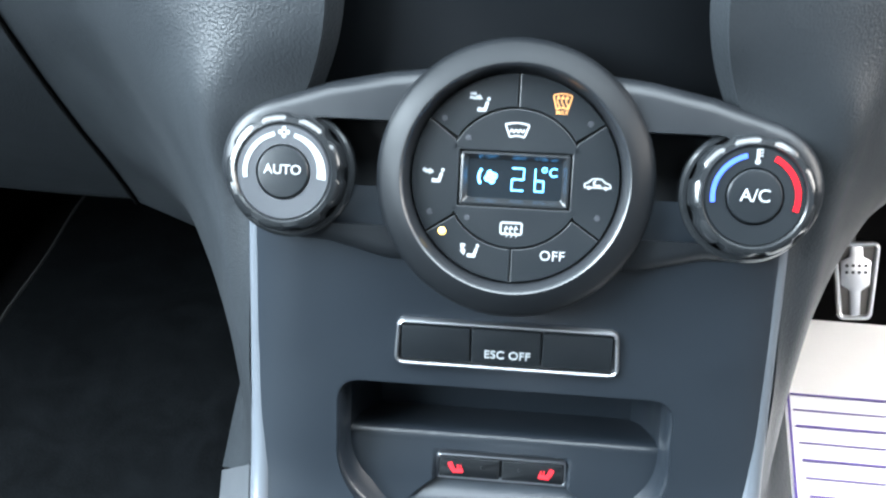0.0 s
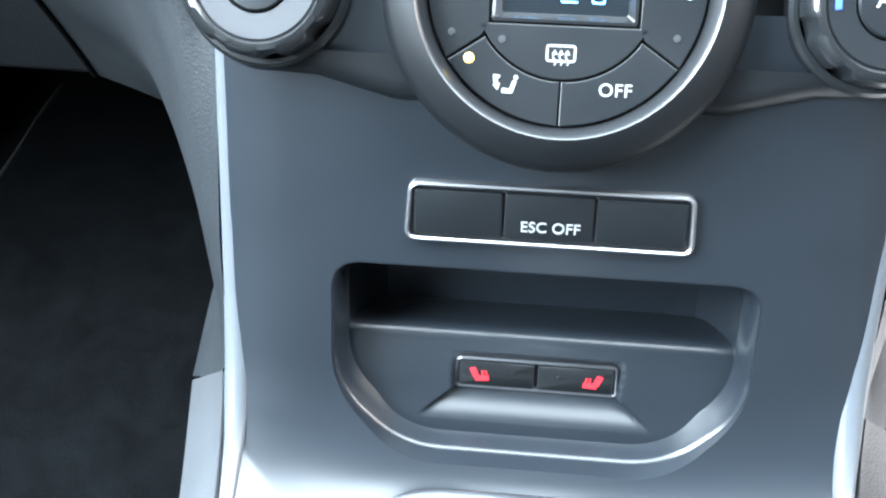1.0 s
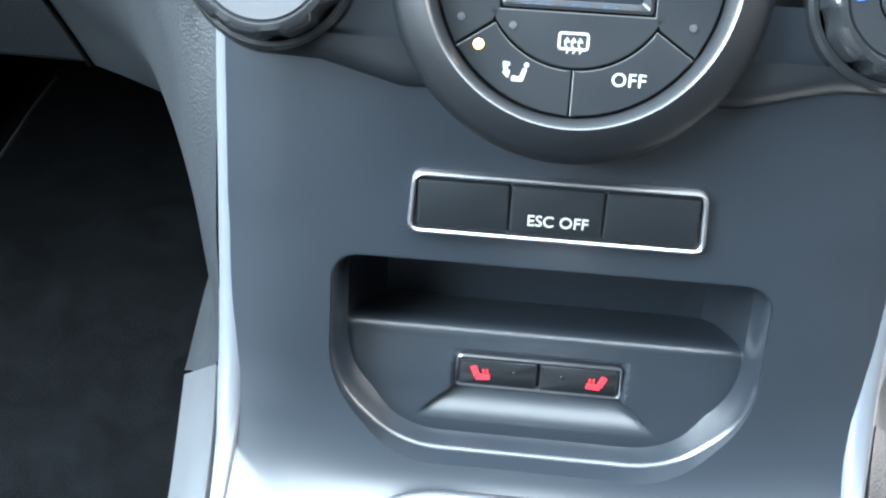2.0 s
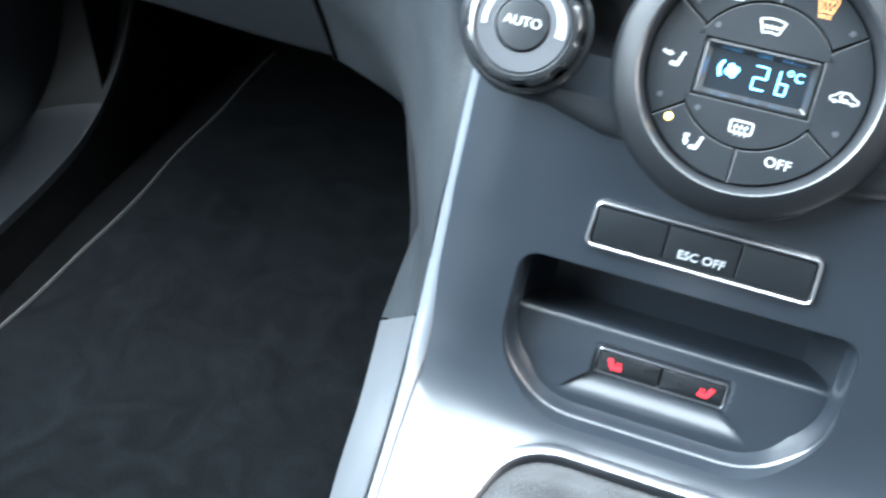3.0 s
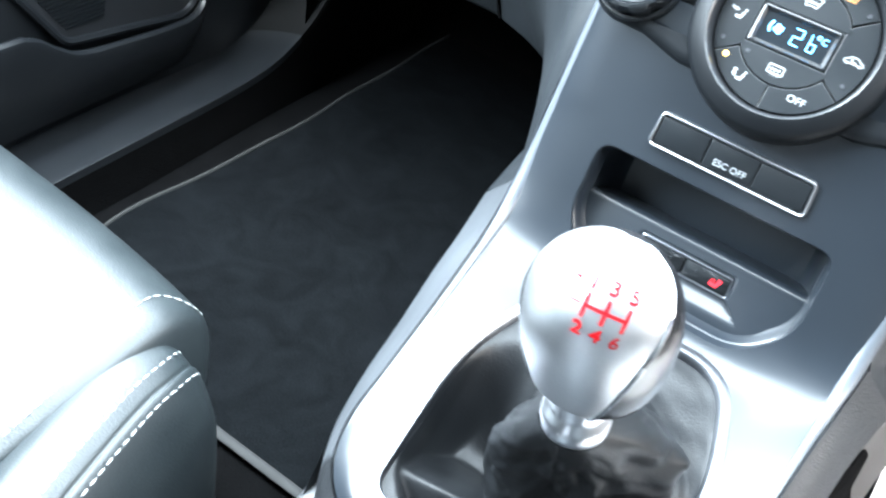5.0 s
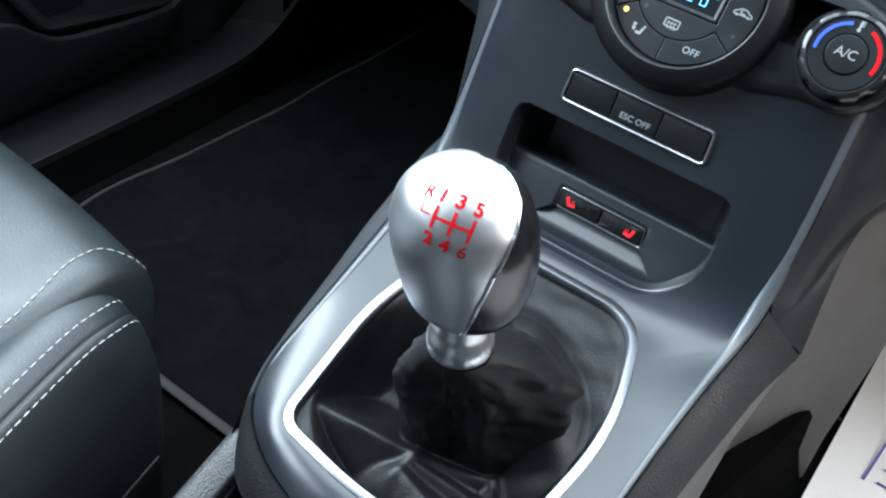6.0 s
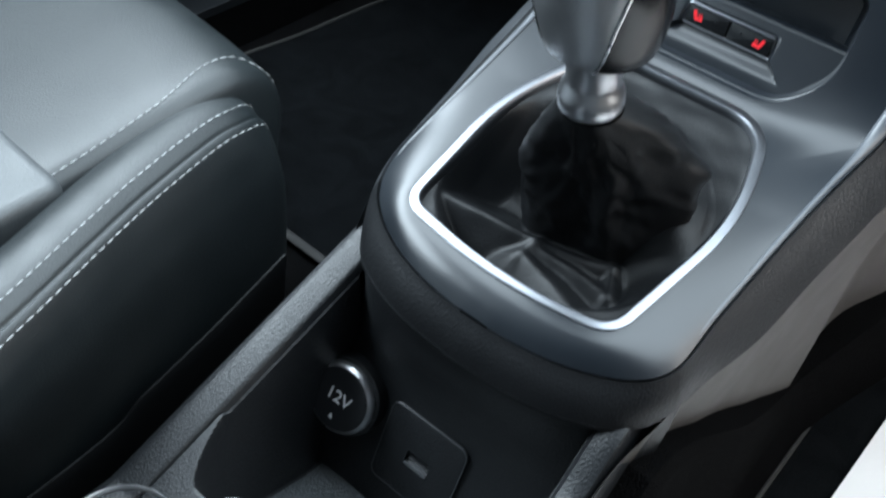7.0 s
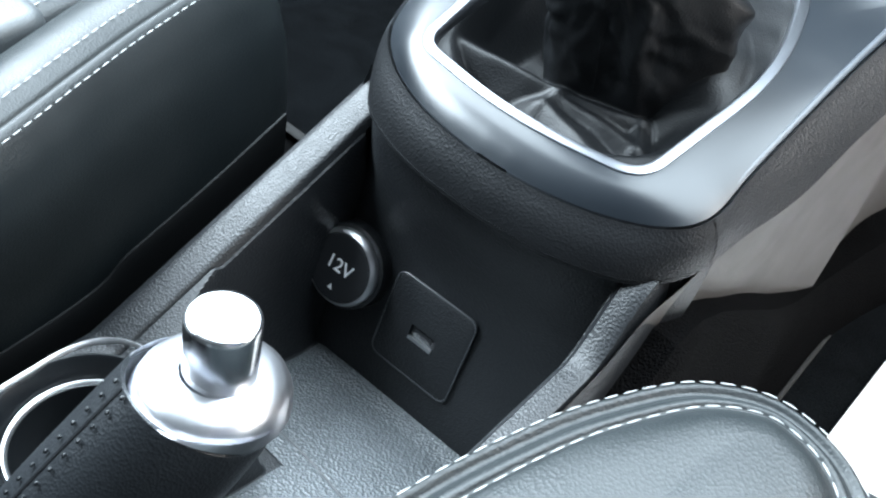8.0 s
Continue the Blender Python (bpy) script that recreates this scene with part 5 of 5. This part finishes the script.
under(gear, part("gaiter_seam", tube([rows[j][back_i] for j in range(64, 109)], 0.0005, 6), LEATHER, None, "sewn seam up the gaiter"))


# ---- cubby wall fittings ----
WN = Vector((0, -math.cos(radians(20)), math.sin(radians(20))))
WALL = frame_of((-0.008, 0.0135, 0.0905), (1, 0, 0), WN)
usb = thing("usb_socket", tuple(WALL.translation), "grained black plate with a usb socket", "usb socket")
o = box_outline(-0.0255, -0.026, 0.0255, 0.025, 0.006, 6)
plate = part("plate", prism(o, WALL @ Matrix.Translation((0, 0, -0.002)), 0.0035, 0.0008), TRIM)
under(usb, plate)
cut(plate, [prism(box_outline(-0.0078, -0.0060, 0.0078, 0.0024, 0.0006), WALL @ Matrix.Translation((0, 0, -0.006)), 0.015)])
under(usb, part("shield", prism(box_outline(-0.0076, -0.0059, 0.0076, -0.0043, 0.0002), WALL @ Matrix.Translation((0, 0, -0.0004)), 0.0024), ALU, None, "bright metal socket shell"))
under(usb, part("tongue", prism(box_outline(-0.0056, -0.0012, 0.0056, 0.0008, 0.0003), WALL @ Matrix.Translation((0, 0, -0.0008)), 0.0012), BLACK))
under(usb, part("plate_edge", tube([WALL @ Vector((x, y, 0.0012)) for x, y in scaled(o, 0.0002)], 0.0005, 5, True), STRIP))

v12 = thing("power_socket", (-0.066, 0.02, 0.09), "black twelve volt socket cap with a chrome edge", "power socket")
VM = frame_of((-0.0630, 0.0075, 0.0965), (1, -0.1, 0), Vector((0.06, -0.90, 0.44))) @ Matrix.Translation((0.0023, 0.0072, 0))
under(v12, part("surround", lathe([(0.0240, -0.020), (0.0228, 0.002), (0.0215, 0.003), (0.0202, 0.003)], VM), TRIM))
under(v12, part("chrome_edge", lathe([(0.0208, 0.000), (0.0208, 0.0048), (0.0203, 0.0060), (0.0190, 0.0076), (0.0185, 0.0076)], VM), ALU, None, "chrome edge"))
under(v12, part("cap", lathe([(0.0188, 0.004), (0.0187, 0.0074), (0.0180, 0.0080), (0.0172, 0.0081), (0.0160, 0.00815), (0.0, 0.0082)], VM), BLACK))
under(v12, part("lettering", merge(letters("12V", 0.0104, VM @ Matrix.Translation((0, 0.001, 0.0083)), 0.0002, 1.0, 0.00006), prism([(-0.0015, -0.0125), (0.0015, -0.0125), (0, -0.0095)], VM @ Matrix.Translation((0, 0, 0.0082)), 0.0003)), BRIGHTMARK, None, "white 12V lettering"))


# ---- handbrake ----
brake = thing("handbrake", (0.03, -0.2, 0.12), "handbrake lever with leather grip and chrome button", "handbrake")
BT = Vector((0.0345, -0.1435, 0.2660))
HB = frame_of(tuple(BT), (1, 0, 0), Vector((0.02, 0.10, 1.0)))
under(brake, part("button", lathe([(0.0106, -0.030), (0.0107, -0.0018), (0.0103, -0.0006), (0.0097, -0.0001), (0.0090, 0.0001), (0.0080, 0.00012), (0.0, 0.0002)], HB, 48), CHROME, None, "polished chrome push button"))
# grip: swept along a bent spine, rounded oval in section, closed by a polished cap
SPINE = spline([(0.0335, -0.1465, 0.2430), (0.0325, -0.1530, 0.2340), (0.0285, -0.1660, 0.2200), (0.0215, -0.1870, 0.1990), (0.0140, -0.2100, 0.1760), (0.0060, -0.2360, 0.1500), (0.0020, -0.262, 0.122)], 61)
UPS = []
for i, p in enumerate(SPINE):
    d = (SPINE[min(i + 1, 60)] - SPINE[max(i - 1, 0)]).normalized()
    if i < 10:
        d = d.lerp(Vector((-0.02, -0.22, -0.97)), 1 - i / 10).normalized()
    UPS.append(d)


def grip_ring(i, r, tall=1.12, n=48, push=0.0):
    d, r = UPS[i], r * 0.94
    s = Vector((1, 0, 0))
    s = (s - d * s.dot(d)).normalized()
    u = s.cross(d)
    return [SPINE[i] + d * push + r * math.cos(2 * math.pi * k / n) * s + r * tall * math.sin(2 * math.pi * k / n) * u for k in range(n)]


cap = [grip_ring(0, r, t, push=h) for r, t, h in ((0.0108, 1.0, 0.004), (0.0112, 1.0, -0.0008), (0.0122, 1.02, -0.0017), (0.0160, 1.06, -0.0012), (0.0192, 1.09, 0.0002), (0.0216, 1.11, 0.0026), (0.0231, 1.12, 0.0060), (0.0237, 1.12, 0.0105))]
cap += [grip_ring(i, 0.0239 + 0.0001 * (i - 5)) for i in range(5, 9)]
under(brake, part("cap", grid(cap, True), CAPMETAL, None, "polished metal end cap"))
rows = [grip_ring(i, 0.0226 + 0.0012 * math.sin(math.pi * min(1, (i - 8) / 30)) + (0.0012 if i > 8 else 0)) for i in range(8, 61)]
under(brake, part("grip", grid(rows, True), GRIP, None, "black leather grip"))
for a in (243, 259):
    path = []
    for i in range(10, 58):
        ring = grip_ring(i, 0.0247 + 0.0012 * math.sin(math.pi * min(1, (i - 8) / 30)), n=360)
        path.append(ring[a])
    under(brake, stitches(path, None, 0.0016, 0.0042, 0.0007))
path = [grip_ring(i, 0.0238 + 0.0012 * math.sin(math.pi * min(1, (i - 8) / 30)), n=360)[251] for i in range(10, 58)]
under(brake, part("seam", tube(path, 0.0006, 5), BLACK))
for k in brake.children:
    if k.name.startswith("stitching"):
        k.data.materials.clear()
        k.data.materials.append(GRIP)
        k["label"] = "black thread stitching"


# ---- seats ----
# inner bolster of the passenger seat: station along y, shift of its foot, shift of its crown, height
BOLSTER = [(-0.42, 0.012, -0.046, 1), (-0.25, 0.006, -0.046, 1), (-0.17, -0.008, -0.040, 1), (-0.12, -0.010, -0.0265, 1), (-0.07, -0.006, -0.0105, 1), (-0.03, -0.002, 0.0015, 1), (0.02, 0.006, 0.013, 1), (0.045, 0.012, 0.017, 0.985), (0.060, 0.018, 0.021, 0.95), (0.070, 0.026, 0.028, 0.86), (0.074, 0.034, 0.035, 0.74)]


def seat(name, side, dy, label):
    """Seat cushion seen from the tunnel: front roll, inner bolster with twin seams, dark side."""
    t = thing(name, (side * 0.36, dy - 0.15, 0), label, "car seat", "front seats")

    def P(x, y, z):
        return Vector((side * x, y + dy, z))
    # main cushion: profile along y (front roll), sections across x
    sec = []
    for x, rise, fwd in ((0.186, -0.085, -0.030), (0.190, -0.035, -0.020), (0.196, -0.010, -0.010), (0.203, 0.0, -0.003), (0.22, 0.003, 0.0), (0.27, 0.002, 0.008), (0.34, 0.0, 0.016), (0.44, 0.001, 0.020), (0.54, 0.006, 0.012), (0.585, 0.0, 0.0)):
        prof = [(-0.42, 0.205), (-0.25, 0.198), (-0.10, 0.205), (0.0, 0.214), (0.045, 0.2175), (0.072, 0.2150), (0.090, 0.204), (0.098, 0.185), (0.094, 0.160), (0.080, 0.13), (0.070, 0.07)]
        sec.append([P(x, y + fwd, z + rise * (1 if z > 0.15 else 0.3)) for y, z in prof])
    shape = loft(sec, 60, 60)
    under(t, part("cushion", grid(shape), SEATHIDE, None, "", 60))
    # inner bolster
    sec = []
    for y, sh, top, sq in BOLSTER:
        prof = [(0.150, 0.02), (0.146, 0.10), (0.144, 0.165), (0.148, 0.190), (0.1545, 0.2055), (0.1590, 0.2105), (0.1615, 0.2092), (0.1640, 0.2115), (0.1720, 0.2150), (0.185, 0.2150), (0.196, 0.210), (0.206, 0.198), (0.212, 0.18)]
        sec.append([P(x + sh + (top - sh) * smooth01((z - 0.10) / 0.10), y, 0.02 + (z - 0.02) * sq) for x, z in prof])
    rows = loft(sec, 70, 70)
    under(t, part("bolster", grid(rows), SEATHIDE, None, "", 60))
    under(t, part("bolster_front", grid([rows[-1], [p + Vector((0, -0.03, -0.01)) for p in rows[-1]]]), SEATHIDE))

    def along(ix, iy, a, b, lift=0.0007):
        sect = [P(ix + top, y, 0.02 + (iy - 0.02) * sq + lift) for y, sh, top, sq in BOLSTER[:-1]]
        return spline(sect, 80)[a:b]
    under(t, stitches(along(0.1560, 0.2075, 0, 80), None))
    under(t, stitches(along(0.1690, 0.2145, 0, 80), None))
    # cushion seam along its inner edge
    seam = []
    for c in range(0, 40):
        k = 20 + 6 * smooth01((c - 12) / 14) - 5 * smooth01((c - 29) / 9)
        seam.append(shape[int(k)][c].lerp(shape[int(k) + 1][c], k - int(k)) + Vector((0, 0, 0.0007)))
    under(t, stitches(seam, None))
    pad = rounded([(0.184, -0.44), (0.530, -0.44), (0.530, -0.040), (0.190, -0.056)], [0.02, 0.02, 0.03, 0.012], 6)
    pad = [(side * x, y + dy) for x, y in pad]
    under(t, part("insert", prism(pad if side > 0 else pad[::-1], Matrix.Translation((0, 0, 0.196)), 0.018, 0.007, 4), INSERT, None, "paler grey seat insert", 60))
    # lower valance, sloping to the rear
    edge = [(0.128, 0.030, 0.150), (0.126, -0.02, 0.134), (0.126, -0.07, 0.118), (0.127, -0.13, 0.100), (0.13, -0.42, 0.09)]
    rows = [[P(x + 0.010, y, z - 0.040), P(x + 0.0024, y, z - 0.001), P(x + 0.0018, y, z + 0.0006), P(x + 0.0008, y, z + 0.0004), P(x, y, z - 0.002), P(x + 0.001, y, z - 0.012), P(x + 0.008, y, 0.01)] for x, y, z in [tuple(v) for v in spline(edge, 30)]]
    under(t, part("valance", grid(rows), VALANCE, None, "black plastic seat valance"))
    # backrest
    sec = []
    for x, f in ((0.15, 0.02), (0.19, 0.06), (0.25, 0.03), (0.36, 0.02), (0.47, 0.03), (0.53, 0.06), (0.57, 0.02)):
        sec.append([P(x, -0.40 + f, 0.18), P(x, -0.46 + f, 0.40), P(x, -0.53 + f, 0.62), P(x, -0.58, 0.78), P(x, -0.66, 0.78), P(x, -0.62, 0.4), P(x, -0.55, 0.15)])
    under(t, part("backrest", grid(loft(sec, 30, 30)), SEATHIDE))
    return t


seat("car_seat", -1, 0.0, "charcoal leather passenger seat with white stitching")


def driver_seat():
    """Driver seat, set further back and higher: rounded bolster nose with two curved seams."""
    t = thing("car_seat", (0.33, -0.25, 0), "charcoal leather driver seat with white stitching", "car seat", "front seats")
    plan = spline([(0.092, -0.42, 0), (0.088, -0.30, 0), (0.090, -0.20, 0), (0.0955, -0.144, 0), (0.107, -0.100, 0), (0.1190, -0.072, 0), (0.1335, -0.050, 0), (0.154, -0.0375, 0), (0.176, -0.040, 0), (0.192, -0.052, 0), (0.202, -0.070, 0)], 90)
    rows = []
    for i, p in enumerate(plan):
        d = (plan[min(i + 1, 89)] - plan[max(i - 1, 0)]).normalized()
        n = Vector((d.y, -d.x, 0))
        back = smooth01((-0.25 - p.y) / 0.1) * 0.012
        tight = 1 - 0.5 * smooth01((i - 30) / 25)
        rows.append([p + n * (o if o < 0.015 else 0.015 + (o - 0.015) * tight) + Vector((0, 0, z - back)) for o, z in ((0.006, 0.02), (-0.004, 0.12), (-0.007, 0.180), (-0.006, 0.215), (-0.002, 0.238), (0.001, 0.2475), (0.0030, 0.2492), (0.0055, 0.2478), (0.0085, 0.2512), (0.0105, 0.2522), (0.0125, 0.2512), (0.0150, 0.2545), (0.024, 0.2582), (0.034, 0.2600), (0.044, 0.2606))])
    curved = [spline(r, 50) for r in rows]
    mid = Vector((0.160, -0.135, 0.2600))
    for i, r in enumerate(curved):
        edge, slope = r[-1].copy(), (r[-1] - r[-4])
        for k in range(1, 15):
            f = k / 14
            q = edge.lerp(mid, f)
            r.append(q + Vector((0, 0, 0.002 * math.sin(math.pi * f))) + Vector((0, 0, slope.z)) * f * (1 - f) ** 2)
        if i < 30:
            del r[-14:]
            r.extend([edge + Vector((0.012 * k / 14, 0, -0.016 * k / 14)) for k in range(1, 15)])
    under(t, part("bolster", grid(curved), SEATHIDE, None, "", 70))
    for o, z in ((0.0020, 0.2494), (0.0135, 0.2535)):
        path = []
        for i, p in enumerate(plan):
            d = (plan[min(i + 1, 89)] - plan[max(i - 1, 0)]).normalized()
            path.append(p + Vector((d.y, -d.x, 0)) * o + Vector((0, 0, z + 0.0005 - smooth01((-0.25 - p.y) / 0.1) * 0.012)))
        under(t, stitches(path, None, r=0.00025))
    sec = []
    for x, rise in ((0.120, -0.012), (0.15, 0.0), (0.20, 0.0), (0.30, -0.004), (0.42, -0.004), (0.52, 0.006), (0.555, -0.01)):
        f = smooth01((x - 0.12) / 0.12) * 0.03
        sec.append([(x, y + f, z + rise) for y, z in ((-0.50, 0.235), (-0.30, 0.232), (-0.15, 0.242), (-0.09, 0.243), (-0.06, 0.236), (-0.045, 0.215), (-0.05, 0.16), (-0.06, 0.06))])
    under(t, part("cushion", grid(loft(sec, 40, 40)), SEATHIDE, None, "", 60))
    sec = []
    for x, f in ((0.11, 0.02), (0.16, 0.06), (0.22, 0.03), (0.33, 0.02), (0.44, 0.03), (0.50, 0.06), (0.54, 0.02)):
        sec.append([(x, -0.50 + f, 0.18), (x, -0.56 + f, 0.40), (x, -0.63 + f, 0.62), (x, -0.68, 0.78), (x, -0.76, 0.78), (x, -0.72, 0.4), (x, -0.65, 0.15)])
    under(t, part("backrest", grid(loft(sec, 30, 30)), SEATHIDE))


driver_seat()


# ---- passenger door and sill ----
sill = thing("sill_trim", (-0.53, 0.3, 0.0), "smooth black plastic sill trim along the passenger footwell", "sill trim", "", "structure")
sec = []
for y, out, up in ((-0.6, 0.0, 0.0), (0.15, 0.0, 0.0), (0.35, 0.0, 0.0), (0.46, 0.0, 0.002), (0.52, 0.006, 0.012), (0.57, 0.016, 0.04), (0.61, 0.028, 0.09), (0.65, 0.035, 0.18), (0.68, 0.04, 0.32)):
    sec.append([(-0.500, y, -0.008), (-0.506, y, 0.020 + up), (-0.5085, y, 0.0385 + up), (-0.5125, y, 0.0425 + up), (-0.545, y - out, 0.037 + up), (-0.575, y - out * 2, 0.028 + up), (-0.60, y - out * 2, 0.02 + up)])
run = loft(sec, 60, 80)
cutoff = next(i for i, r in enumerate(run) if r[0].y > 0.545)
edge = next(i for i, p in enumerate(run[0]) if p.x < -0.5078)
under(sill, part("trim", grid([r[edge:] for r in run[:cutoff + 1]]), SILL))
under(sill, part("carpet_edge", grid([r[:edge + 1] for r in run]), CARPET, None, "black carpet up the inner face of the sill"))
under(sill, part("pillar_foot", grid([r[edge:] for r in run[cutoff:]]), KICK, None, "dark brown foot of the door pillar"))
kick = thing("kick_panel", (-0.52, 0.75, 0.1), "dark carpeted kick panel ahead of the passenger door", "kick panel", "", "structure")
rows = [[Vector((-0.512 - 0.03 * z, y, z)) for z in (-0.01, 0.05, 0.12, 0.2, 0.3)] for y in (0.56, 0.62, 0.75, 0.95, 1.16)]
under(kick, part("panel", grid(rows), KICK))

door = thing("passenger_door", (-0.62, 0.1, 0.1), "dark passenger door with map pocket and speaker grille, closed", "door")
sec = []
for y in (-0.6, -0.3, 0.0, 0.2, 0.35, 0.45, 0.55, 0.65):
    k = smooth01((y - 0.40) / 0.15) * 0.03
    sec.append([(-0.600 + k, y, 0.015), (-0.592 + k, y, 0.06), (-0.586 + k, y, 0.12), (-0.585 + k, y, 0.20), (-0.60 + k, y, 0.30), (-0.62, y, 0.42), (-0.66, y, 0.58), (-0.70, y, 0.62), (-0.74, y, 0.60)])
under(door, part("panel", grid(loft(sec, 40, 50)), DOORBLACK, None, "", 60))
# map pocket with its stepped upper lip
lip = spline([(-0.565, -0.5, 0.160), (-0.563, 0.0, 0.154), (-0.562, 0.22, 0.149), (-0.562, 0.262, 0.144), (-0.562, 0.286, 0.127), (-0.562, 0.312, 0.113), (-0.562, 0.36, 0.106), (-0.562, 0.42, 0.101), (-0.563, 0.450, 0.103), (-0.568, 0.468, 0.118), (-0.580, 0.480, 0.155)], 90)
rows = []
for p in lip:
    rows.append([Vector((-0.600, p.y, p.z - 0.03)), Vector((p.x - 0.008, p.y, p.z - 0.008)), Vector((p.x - 0.006, p.y, p.z)), Vector((p.x - 0.002, p.y, p.z + 0.0015)), Vector((p.x + 0.001, p.y, p.z - 0.001)), Vector((p.x + 0.002, p.y, p.z - 0.006)), Vector((p.x - 0.006, p.y, max(0.05, p.z * 0.5 + 0.02))), Vector((p.x - 0.026, p.y, 0.035))])
under(door, part("map_pocket", grid(rows), DOORBLACK, None, "moulded map pocket"))
# speaker grille: rounded frame with fine slots
gm = frame_of((-0.5835, 0.300, 0.235), (0, 1, 0), (1, 0, 0.05))
go = rounded([(0.004, -0.116), (0.155, -0.138), (0.180, -0.09), (0.185, 0.10), (-0.150, 0.10)], [0.025, 0.03, 0.03, 0.02, 0.02], 6)
rows = [[gm @ Vector((x, y, h)) for x, y in scaled(go, d)] for d, h in ((0.004, -0.004), (0.003, 0.003), (0.0, 0.004), (-0.003, 0.002), (-0.004, -0.003))]
under(door, part("grille_frame", grid(rows, True), DOORBLACK))
under(door, part("grille", prism(scaled(go, -0.003), gm @ Matrix.Translation((0, 0, -0.004)), 0.003), BLACK))
slots = []
for k in range(44):
    y = -0.104 + 0.004 * k
    slots.append(bar(0.012 - 0.71 * (y + 0.110), y, 0.050 + 0.02 * math.sin(k * 0.05), y, 0.0018, gm @ Matrix.Translation((0, 0, -0.001)), 0.0016))
under(door, tagged(part("grille_slats", merge(*slots), BUTTON), "", "", "", "stuff"))


# ---- pedal ----
ped = thing("accelerator_pedal", (0.27, 0.63, 0.05), "brushed metal pedal with black rubber studs", "pedal")
PD = frame_of((0.279, 0.632, 0.062), (1, 0.1, 0), Vector((0, -0.82, 0.57))) @ Matrix.Scale(0.90, 4)
po = rounded([(-0.0125, -0.034), (0.0125, -0.034), (0.019, 0.033), (-0.019, 0.033)], 0.004, 5)
under(ped, part("backing", prism(scaled(po, 0.001), PD @ Matrix.Translation((0, 0, -0.006)), 0.006, 0.001), BROWN, None, "brown grey backing"))
under(ped, part("rim", tube([PD @ Vector((x, y, 0.0006)) for x, y in scaled(po, 0.0008)], 0.0021, 8, True), ALU, None, "bright metal rim"))
plate = [(-0.0042, -0.033), (0.0042, -0.033), (0.0048, -0.010), (0.0128, -0.004), (0.0138, 0.018), (0.0060, 0.022), (0.0055, 0.032), (-0.0055, 0.032), (-0.0060, 0.022), (-0.0138, 0.018), (-0.0128, -0.004), (-0.0048, -0.010)]
under(ped, part("plate", prism(rounded(plate, 0.0025, 4), PD, 0.0025, 0.0006), ALU, None, "brushed metal plate"))
for r in range(2):
    for c in range(4):
        under(ped, part("stud", lathe([(0.0016, 0.002), (0.0016, 0.0034), (0, 0.0036)], PD @ Matrix.Translation((-0.0086 + 0.0057 * c, 0.0075 + 0.0062 * r, 0)), 12), BLACK))
under(ped, part("arm", tube([PD @ Vector((0, 0.01, -0.004)), PD @ Vector((0, 0.05, -0.03)), Vector((0.27, 0.80, 0.25)), Vector((0.27, 0.95, 0.40))], 0.006, 8), BLACK))
